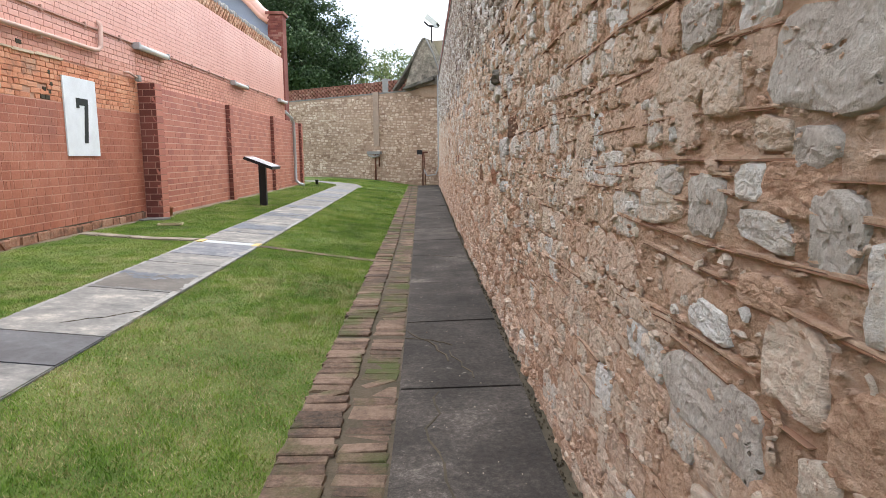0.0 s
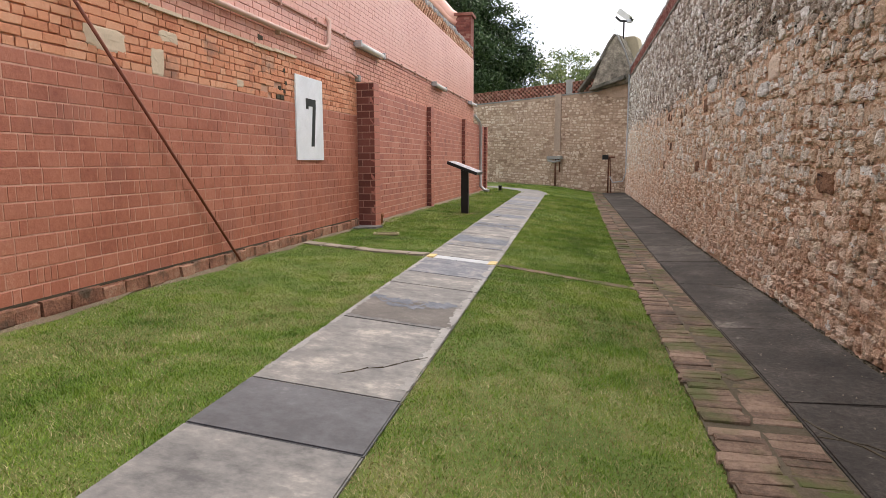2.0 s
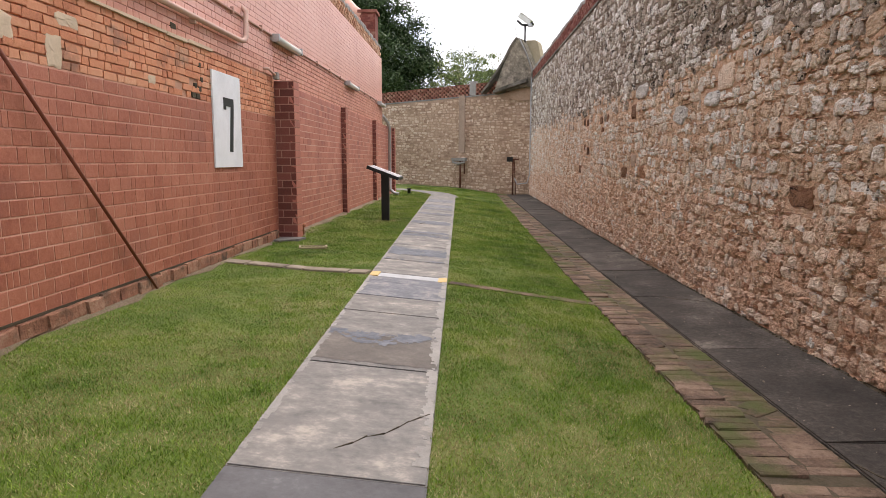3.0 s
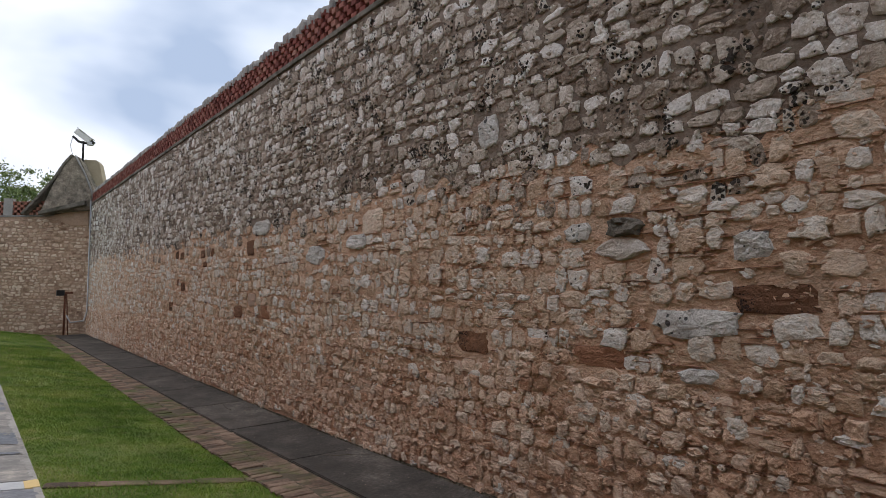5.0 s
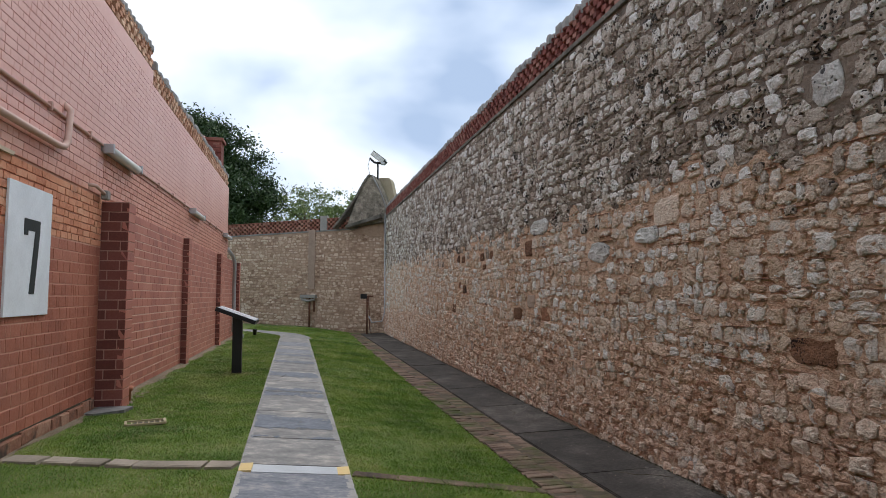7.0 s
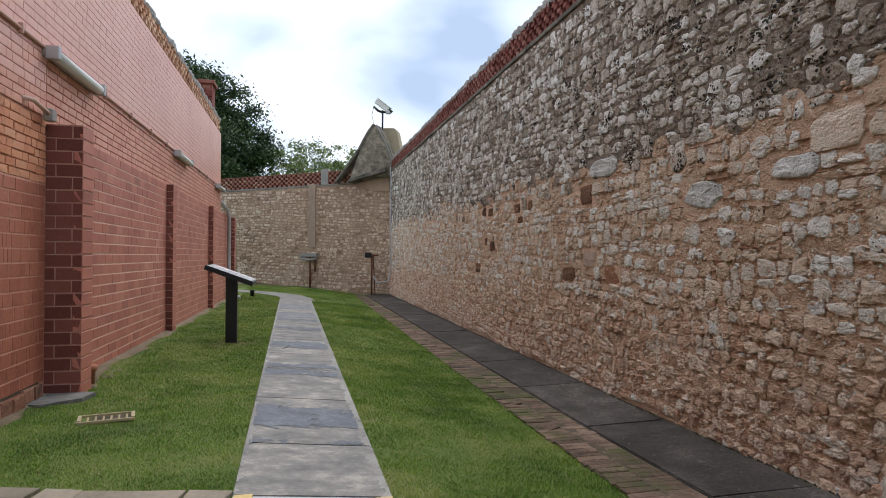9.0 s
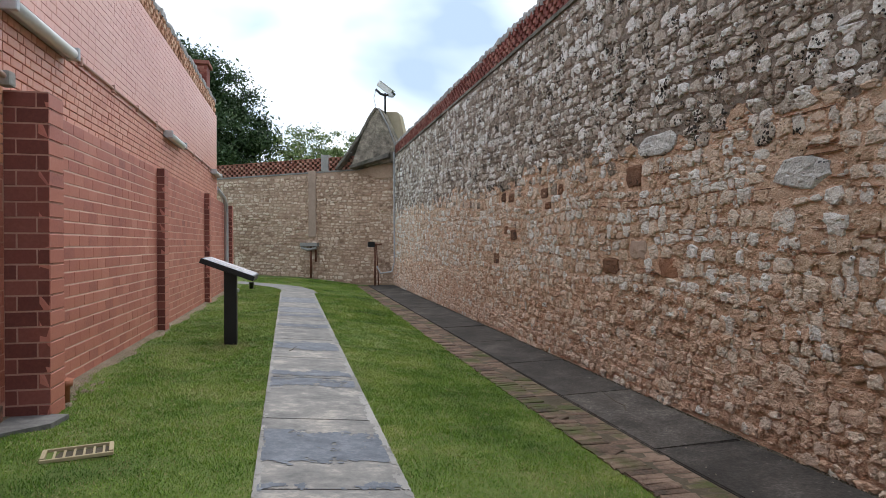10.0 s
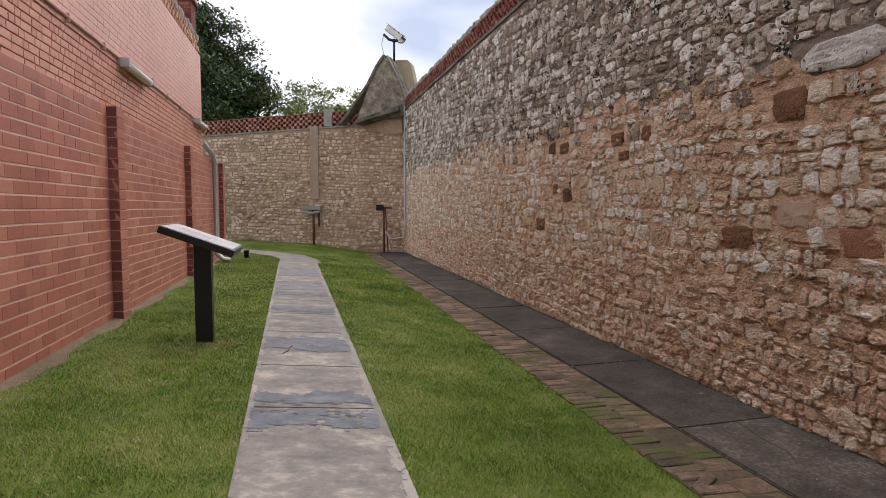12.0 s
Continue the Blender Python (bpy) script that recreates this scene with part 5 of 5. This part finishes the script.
def grass(y0, y1, per_m2, tall, wide, seed):
    area = (0.28 + 4.72) * (y1 - y0)
    n = int(area * per_m2)
    x, y = rg.uniform(-4.72, 0.28, n), rg.uniform(y0, y1, n)
    keep = (x < -2.57 - 0.023 * (y - 3.5) + 0.015) | (x > -1.63 - 0.0195 * (y - 4.0) - 0.015) | (y > 26.2)
    off = np.abs(y - (8.72 - np.where(x < -2, 0.17, 0.1) * (x + 2.2)))
    keep &= off > np.where(x < -2, 0.08, 0.02) + 0.04 * value_noise(x * 5, y * 5, 31)
    keep &= x < 0.145 - 0.0095 * np.clip(y - 4.0, 0, None) + 0.06 * value_noise(y * 1.7, x * 0 + 2.0, 41) + 0.05 * value_noise(y * 6.0, x * 0 + 5.0, 42)
    bend = np.hypot(x + 7.0, (y - 26.6) * 1.0)
    keep &= ~((y > 26.2) & (np.abs(bend - 4.55) < 0.5))
    keep &= ~((x < np.where(y < 11.5, -4.64, -4.55) + 0.12 * value_noise(y * 2, x * 0 + 3.0, 6)) & (rg.rand(n) < 0.62))
    keep &= ~((np.abs(x + 3.94) < 0.2) & (np.abs(y - 10.8) < 0.12))
    worn = value_noise(x * 0.9, y * 0.6, 21) + 0.5 * value_noise(x * 2.6, y * 2.2, 22)
    keep &= rg.rand(n) < np.clip(1.0 - 0.45 * (worn - 0.1), 0.35, 1)
    x, y = x[keep], y[keep]
    n = len(x)
    z = np.interp(x, [p[0] for p in PROFILE], [p[1] for p in PROFILE]) - 0.012
    z -= 0.09 * np.clip((y - 4.0) / 7.0, 0, 1) * np.clip((x + 1.6) / 1.8, 0, 1)
    a = rg.uniform(0, math.tau, n)
    h = tall * (0.45 + 0.75 * rg.rand(n)) * np.clip(1 - 0.3 * worn[keep], 0.6, 1.2) * (1 + 0.4 * value_noise(x * 8, y * 8, 61))
    lean = rg.uniform(0, 1.4, n) * h
    b = rg.uniform(0, math.tau, n)
    w = wide * (0.6 + 0.8 * rg.rand(n))
    p0 = np.stack([x - np.cos(a) * w, y - np.sin(a) * w, z], 1)
    p1 = np.stack([x + np.cos(a) * w, y + np.sin(a) * w, z], 1)
    p2 = np.stack([x + np.cos(b) * lean, y + np.sin(b) * lean, z + h], 1)
    clump = value_noise(x * 8, y * 8, 61) + 0.5 * value_noise(x * 21, y * 20, 62)
    near = np.clip((9.0 - y) / 3.5, 0, 1)
    straw = 0.06 + 0.14 * near - (0.14 + 0.16 * near) * clump + (0.06 + 0.34 * near) * np.clip(value_noise(x * 1.1, y * 0.8, 51), 0, 1)
    straw += (0.1 + 0.3 * near) * value_noise(x * 5.5, y * 5.0, 52) + np.where((x > -1.7) & (y < 7.0), 0.16, 0.0) * near
    straw += np.where((x < -2.2) & (y > 11), 0.1, 0.0) + 0.5 * np.exp(-((x + 3.4) ** 2 + (y - 15.7) ** 2) / 0.12)
    dry = rg.rand(n) < np.clip(straw, 0.03, 0.75)
    tri = np.stack([p0, p1, p2], 1)
    return tri[~dry].reshape(-1, 3), tri[dry].reshape(-1, 3)


fields = [grass(0.8, 6.0, 12000, 0.019, 0.0022, 1), grass(6.0, 14.0, 9500, 0.019, 0.0025, 2), grass(14.0, 20.0, 4600, 0.021, 0.0038, 3), grass(20.0, 34.5, 2000, 0.023, 0.007, 4)]
for k, (name, mat, label) in enumerate((("grass", M_blade, "short mown green lawn grass"), ("dry_grass", M_dry, "dry straw coloured blades in the mown lawn"))):
    v = np.concatenate([f[k] for f in fields])
    me = bpy.data.meshes.new(name)
    n = len(v) // 3
    me.vertices.add(len(v))
    me.vertices.foreach_set("co", v.astype(np.float32).ravel())
    me.loops.add(len(v))
    me.loops.foreach_set("vertex_index", np.arange(len(v), dtype=np.int32))
    me.polygons.add(n)
    me.polygons.foreach_set("loop_start", np.arange(n, dtype=np.int32) * 3)
    me.update(calc_edges=True)
    me.validate()
    me.materials.append(mat)
    tagged(new(name, me), label, "grass", kind="stuff")


# ---- stones of the long wall ----
def east_place(p, s, z, w, h, d, key):
    a = random.uniform(-0.1, 0.1)
    y = WALL_Y0 + s
    if p is low and random.random() < 0.75 - 1.6 * (boundary(y) - z):
        p = fade
    p.put(basis((STONE_X, y, z), (-d, 0, 0), (0, -w * math.cos(a), w * math.sin(a)), (0, h * math.sin(a), h * math.cos(a))), math.hypot(y - 3.5, z - 1.5))


HOLES = [(6.88, 1.145, 0.47, 0.2), (5.36, 1.13, 0.48, 0.16), (4.06, 1.575, 0.5, 0.17), (13.66, 1.25, 0.42, 0.21), (13.05, 2.375, 0.38, 0.26), (12.3, 1.27, 0.34, 0.22),
         (18.18, 2.485, 0.28, 0.18), (17.7, 2.44, 0.38, 0.17), (16.0, 2.405, 0.34, 0.17), (15.3, 2.41, 0.23, 0.17), (17.55, 1.725, 0.38, 0.2), (18.67, 1.255, 0.4, 0.22),
         (15.83, 2.18, 0.28, 0.12), (18.03, 1.83, 0.18, 0.15), (12.96, 1.47, 0.4, 0.23)]
BIG = [(12.54, 2.68, 0.8, 0.27), (9.2, 2.235, 0.5, 0.2), (5.12, 2.09, 0.34, 0.17), (5.14, 1.93, 0.5, 0.2), (4.56, 1.41, 0.66, 0.2), (5.56, 2.08, 0.25, 0.16), (4.18, 1.9, 0.26, 0.19), (4.56, 1.07, 0.27, 0.11), (8.79, 2.46, 0.5, 0.29), (10.38, 2.12, 0.6, 0.27), (6.64, 3.11, 0.3, 0.3)]
NEAR = [(0.05, 1.51, 0.34, 0.2), (0.82, 1.19, 0.31, 0.1), (0.49, 1.22, 0.2, 0.15), (0.43, 0.73, 0.5, 0.2), (0.08, 0.94, 0.22, 0.17), (0.44, 0.94, 0.2, 0.09), (-0.14, 0.88, 0.2, 0.18), (-0.01, 1.21, 0.14, 0.14), (0.07, 1.355, 0.13, 0.08), (0.28, 1.285, 0.14, 0.08), (0.75, 1.275, 0.2, 0.08), (0.7, 1.54, 0.3, 0.13),
        (0.44, 1.5, 0.17, 0.15), (0.58, 1.68, 0.22, 0.12), (0.29, 1.65, 0.17, 0.1), (0.2, 1.06, 0.2, 0.08), (0.21, 1.385, 0.13, 0.07), (0.22, 1.19, 0.22, 0.07), (1.82, 1.2, 0.4, 0.1), (1.72, 1.4, 0.3, 0.15)]


def clear(y, z):
    return not any(abs(y - a) < w / 2 + 0.07 and abs(z - b) < h / 2 + 0.05 for a, b, w, h in HOLES + BIG) and not any(abs(y - a) < w / 2 + 0.03 and abs(z - b) < h / 2 + 0.02 for a, b, w, h in NEAR)


def past(y, z):
    """Beyond the first stretch, whose larger, flatter stones stand in ruled mortar."""
    return y > 3.3 + 0.5 * math.sin(z * 5.0)


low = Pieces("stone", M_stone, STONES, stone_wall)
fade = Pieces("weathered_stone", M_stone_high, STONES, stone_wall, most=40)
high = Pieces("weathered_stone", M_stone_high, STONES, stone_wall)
rubble(low, LEN_E, -0.28, 3.3, east_place, (0.09, 0.22), (0.09, 0.28), (0.012, 0.028), 1.0,
       keep=lambda s, z: z < boundary(WALL_Y0 + s) and past(WALL_Y0 + s, z) and clear(WALL_Y0 + s, z) and random.random() < (0.92 if z > 0.95 else 0.22))
rubble(high, LEN_E, 2.5, WALL_TOP + RISE * LEN_E, east_place, (0.09, 0.21), (0.1, 0.3), (0.012, 0.03), 1.02,
       keep=lambda s, z: boundary(WALL_Y0 + s) <= z < WALL_TOP + RISE * s - 0.07 and clear(WALL_Y0 + s, z))
tan = Pieces("rubble_stone", M_stone_tan, STONES, stone_wall)
rubble(tan, LEN_E, -0.26, 1.3, east_place, (0.07, 0.15), (0.07, 0.22), (0.014, 0.04), 1.0,
       keep=lambda s, z: z < 1.02 + 0.2 * math.sin(s * 1.3) + 0.1 * math.sin(s * 3.7) and past(WALL_Y0 + s, z) and clear(WALL_Y0 + s, z) and random.random() < 0.85)
tan.build("rubble")
low.build("rubble")
fade.build("rubble")
high.build("rubble")
brown = Pieces("sandstone_block", M_ironstone, [stone_shape(500 + k, 12, 16, 0.9, 0.5) for k in range(6)], stone_wall, most=40)
tawny = Pieces("sandstone_block", M_sandstone, [stone_shape(520 + k, 10, 16, 0.88, 0.3) for k in range(4)], stone_wall, most=40)
dull = Pieces("dull_block", M_duct, [stone_shape(530, 10, 16, 0.88, 0.3)], stone_wall, most=4)
for y, z, w, h in HOLES:
    (tawny if 5 < y < 6 or y < 12.4 and y > 12 else dull if 12.9 < y < 13.0 else brown).put(basis((STONE_X + 0.008, y, z), (-0.022, 0, 0), (0, -w, 0), (0, 0, h)))
brown.build()
tawny.build()
dull.build()
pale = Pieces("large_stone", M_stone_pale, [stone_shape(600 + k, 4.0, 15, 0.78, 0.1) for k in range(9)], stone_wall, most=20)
smooth_tan = Pieces("tan_block", M_stone_tan, [stone_shape(612 + k, 7.0, 15, 0.88, 0.1) for k in range(3)], stone_wall, most=10)
cup = Pieces("mortar_cup", M_stone_grain, [stone_shape(617, 1.3, 13, 0.85, 0.3)], stone_wall, most=2)
lump = Pieces("jutting_stone", M_render, [stone_shape(616, 2.6, 15, 0.7, 0.4)], stone_wall, most=2)
for k, (y, z, w, h) in enumerate(BIG):
    kind, proud = (lump, 0.065) if k == 2 else (cup, 0.034) if k == 3 else (smooth_tan, 0.022) if k == 8 else (pale, 0.03)
    kind.put(basis((STONE_X, y, z), (-proud, 0, 0), (0, -w, 0), (0, 0, h)))
pale.build()
smooth_tan.build()
lump.build()
cup.build()


# first stretch: broad stones nearly flush in smeared mortar, ruled with struck joints and their painted shadows
def rough_stone(seed, n=20, power=5.0):
    """A unit stone with a ragged outline, soft shoulders and a hackly face to +x."""
    r = random.Random(seed)
    off = r.uniform(0, 1)
    rim = []
    ph = [r.uniform(0, math.tau) for _ in range(4)]
    for k in range(n):
        a = (k + off + r.uniform(-0.2, 0.2)) * math.tau / n
        c, q = math.cos(a), math.sin(a)
        w = 1 + 0.07 * math.sin(2 * a + ph[0]) + 0.06 * math.sin(3 * a + ph[1]) + 0.05 * math.sin(5 * a + ph[2]) + r.uniform(-0.05, 0.05)
        rad = 0.5 * w / ((abs(c) ** power + abs(q) ** power) ** (1 / power))
        rim.append((c * rad, q * rad))
    ty, tz = r.uniform(-0.5, 0.5), r.uniform(-0.5, 0.5)
    v = []
    rings = ((-0.8, 1.02), (0.3, 1.0), (0.72, 0.95), (0.95, 0.86), (1.0, 0.68), (1.0, 0.45), (1.0, 0.2))
    for i, (x, sc) in enumerate(rings):
        for y, z in rim:
            j = r.uniform(-0.2, 0.2) if i > 1 else 0.0
            w = sc * (r.uniform(0.95, 1.05) if i > 1 else 1.0)
            v.append((x + j + (y * ty + z * tz) * (i > 0), y * w, z * w))
    v.append((1.0, 0.0, 0.0))
    f = []
    for i in range(len(rings) - 1):
        for k in range(n):
            j = (k + 1) % n
            f.append((i * n + k, i * n + j, (i + 1) * n + j, (i + 1) * n + k))
    top = (len(rings) - 1) * n
    f += [(top + k, top + (k + 1) % n, len(v) - 1) for k in range(n)]
    return np.array(v), f


HACKLY = [rough_stone(820 + k) for k in range(30)]
flat = Pieces("flat_stone", M_stone, HACKLY, stone_wall, most=150)
flat_tan = Pieces("tan_flat_stone", M_stone_tan, HACKLY, stone_wall, most=200)
pale_flat = Pieces("pale_flat_stone", M_stone_grain, HACKLY, stone_wall, most=20)
# Dark strips paint the shadow line of each struck joint, below its ribbon.
lines = Pieces("struck_joint", M_joint_line, BRICKS, stone_wall, most=150)
ribbons = Pieces("mortar_ribbon", M_mortar, BRICKS, stone_wall, most=150)
for k, (y, z, w, h) in enumerate(NEAR):
    (flat_tan if k in (4, 6, 15) else pale_flat if k in (0, 2, 3, 7, 8, 10, 13) else flat).put(basis((STONE_X, y, z), (-0.013, 0, 0), (0, -w, 0), (0, random.uniform(-0.01, 0.01), h)), -5)


def struck(y, z, length, proud, ribbon=True):
    slope = random.uniform(-0.03, 0.03)
    end = y + length
    while y < end:
        w = random.uniform(0.06, 0.16)
        if not any(abs(y + w / 2 - a) < p / 2 and abs(z - b) < q / 2 - 0.01 for a, b, p, q in HOLES + BIG + NEAR):
            key = math.hypot(y - 2, z - 1.5)
            lines.put(basis((STONE_X, y + w / 2, z), (-proud, 0, 0), Vector((0, 1, slope)) * w * 1.05, Vector((0, -slope, 1)) * random.uniform(0.002, 0.006)), key)
            if ribbon and random.random() < 0.8:
                ribbons.put(basis((STONE_X, y + w / 2, z + 0.006), (-proud - random.uniform(-0.002, 0.005), 0, 0), Vector((0, 1, slope)) * w * 1.05, Vector((0, -slope, 1)) * random.uniform(0.005, 0.01)), key)
        y, z = y + w, z + slope * w
        slope = max(-0.06, min(0.06, slope + random.uniform(-0.03, 0.03)))


for y, z, length in ((-0.3, 1.43, 2.3), (0.0, 1.335, 2.0), (-0.3, 1.135, 1.4), (-0.2, 1.235, 2.1), (0.6, 1.78, 1.5), (-0.3, 1.595, 0.8), (-0.4, 1.035, 1.3), (-0.3, 0.81, 1.0), (-0.3, 1.3, 0.8), (0.2, 0.88, 0.9), (0.9, 1.6, 1.6)):
    struck(y, z, length, random.uniform(0.02, 0.026))
z = -0.3
while z < 2.75:
    h = random.uniform(0.09, 0.18)
    y = 0.6
    while y < 4.2:
        length = random.uniform(0.25, 1.1)
        if random.random() < 0.6 and z > 0.3:
            struck(y, z, length, random.uniform(0.02, 0.028))
        y += length + random.uniform(0.05, 0.4)
    y = -0.7
    while y < 3.9:
        w = random.uniform(0.1, 0.3) * (0.7 + h * 2)
        zc = z + h / 2 + random.uniform(-0.012, 0.012)
        if not past(y + w / 2, zc) and clear(y + w / 2, zc) and random.random() < 0.95:
            tilt = random.uniform(-0.07, 0.07)
            d = random.uniform(0.007, 0.013)
            kind = flat_tan if random.random() < (0.8 if z < 0.95 else 0.32) else flat
            kind.put(basis((STONE_X, y + w / 2, zc), (-d, 0, 0), (0, -w * 0.95, w * tilt), (0, h * tilt, h * 0.92)), y)
        y += w
    z += h
flat.build("row")
pale_flat.build("row")
flat_tan.build("row")
for k in range(170):
    struck(4.0 + 10.0 * random.random() ** 1.6, random.uniform(0.3, 2.65), random.uniform(0.1, 0.6), random.uniform(0.03, 0.04), False)
lines.build("row")
ribbons.build("row")

def chip_shape(seed, n):
    """A unit flake, face to +x: a ragged rim and one broken face."""
    r = random.Random(seed)
    rim = [(math.cos(a) * q, math.sin(a) * q) for a, q in (((k + r.uniform(-0.3, 0.3)) * math.tau / n, r.uniform(0.3, 0.55)) for k in range(n))]
    v = [(-0.4, y, z) for y, z in rim] + [(r.uniform(0.4, 1.1), y * r.uniform(0.6, 0.95), z * r.uniform(0.6, 0.95)) for y, z in rim]
    f = [(k, (k + 1) % n, n + (k + 1) % n, n + k) for k in range(n)] + [tuple(range(n, 2 * n))]
    return np.array(v), f


CHIPS = [chip_shape(300 + k, 5 + k % 3) for k in range(40)]

# grit and leaf litter along the foot of the stone wall
litter = Pieces("litter", M_gap, CHIPS, apron, most=0)
for k in range(1500):
    y = random.uniform(0.0, 30.0)
    litter.put(basis((1.555 - abs(random.gauss(0, 0.035)), y, ground(1.5, y) + 0.02), (0, 0, random.uniform(0.004, 0.014)), (random.uniform(0.006, 0.022), 0, 0), (0, random.uniform(0.01, 0.03), 0)))
litter.build("field")
crumbs = Pieces("crumb", M_cross_brick, CHIPS, apron, most=0)
for k in range(260):
    y = 0.5 + 26 * random.random() ** 1.5
    x = random.uniform(0.7, 1.5)
    s = random.uniform(0.006, 0.016)
    crumbs.put(basis((x, y, ground(x, y) + 0.03), (0, 0, s * 0.5), (s, 0, 0), (0, s * 1.4, 0)))
crumbs.build("field")

# small flakes and chips that break the faces of stones and mortar


def chips(name, mat, count, z0, z1, size, proud, keep, stretch):
    p = Pieces(name, mat, CHIPS, stone_wall, most=0)
    for _ in range(count):
        y = 0.1 + 31.0 * random.random() ** 1.45
        if y < 5.0 and random.random() < 0.8 - 0.15 * y:
            continue
        z = random.uniform(z0, z1)
        if not keep(y, z) or not clear(y, z):
            continue
        w = random.uniform(*size) * stretch
        h = random.uniform(*size)
        a = random.gauss(0, 0.3)
        p.put(basis((STONE_X - random.uniform(0.0, 0.012), y, z), (-random.uniform(*proud) * min(1.0, 0.5 + 0.1 * y), 0, 0), (0, -w * math.cos(a), w * math.sin(a)), (0, h * math.sin(a), h * math.cos(a))))
    p.build("field")


chips("chip", M_stone_tan, 13000, -0.2, 2.8, (0.018, 0.06), (0.008, 0.028), lambda y, z: z < boundary(y) and random.random() < 1.15 - 0.3 * z, 1.5)
chips("chip", M_stone, 5000, 0.5, 2.8, (0.02, 0.07), (0.008, 0.024), lambda y, z: z < boundary(y), 1.3)
chips("chip", M_stone_high, 9000, 2.6, 5.2, (0.02, 0.07), (0.012, 0.034), lambda y, z: boundary(y) < z < WALL_TOP + RISE * (y - WALL_Y0) - 0.05, 1.2)

# fine crumbs of mortar and stone on the first stretch
for name, mat, count in (("crumb", M_stone_tan, 1500), ("mortar_crumb", M_mortar, 1500)):
    p = Pieces(name, mat, CHIPS, stone_wall, most=0)
    for _ in range(count):
        y, z = random.uniform(-0.3, 4.2), random.uniform(-0.15, 2.7)
        w, h, a = random.uniform(0.012, 0.05), random.uniform(0.008, 0.022), random.gauss(0, 0.35)
        p.put(basis((STONE_X - random.uniform(0.002, 0.01), y, z), (-random.uniform(0.004, 0.011), 0, 0), (0, -w * math.cos(a), w * math.sin(a)), (0, h * math.sin(a), h * math.cos(a))))
    p.build("field")
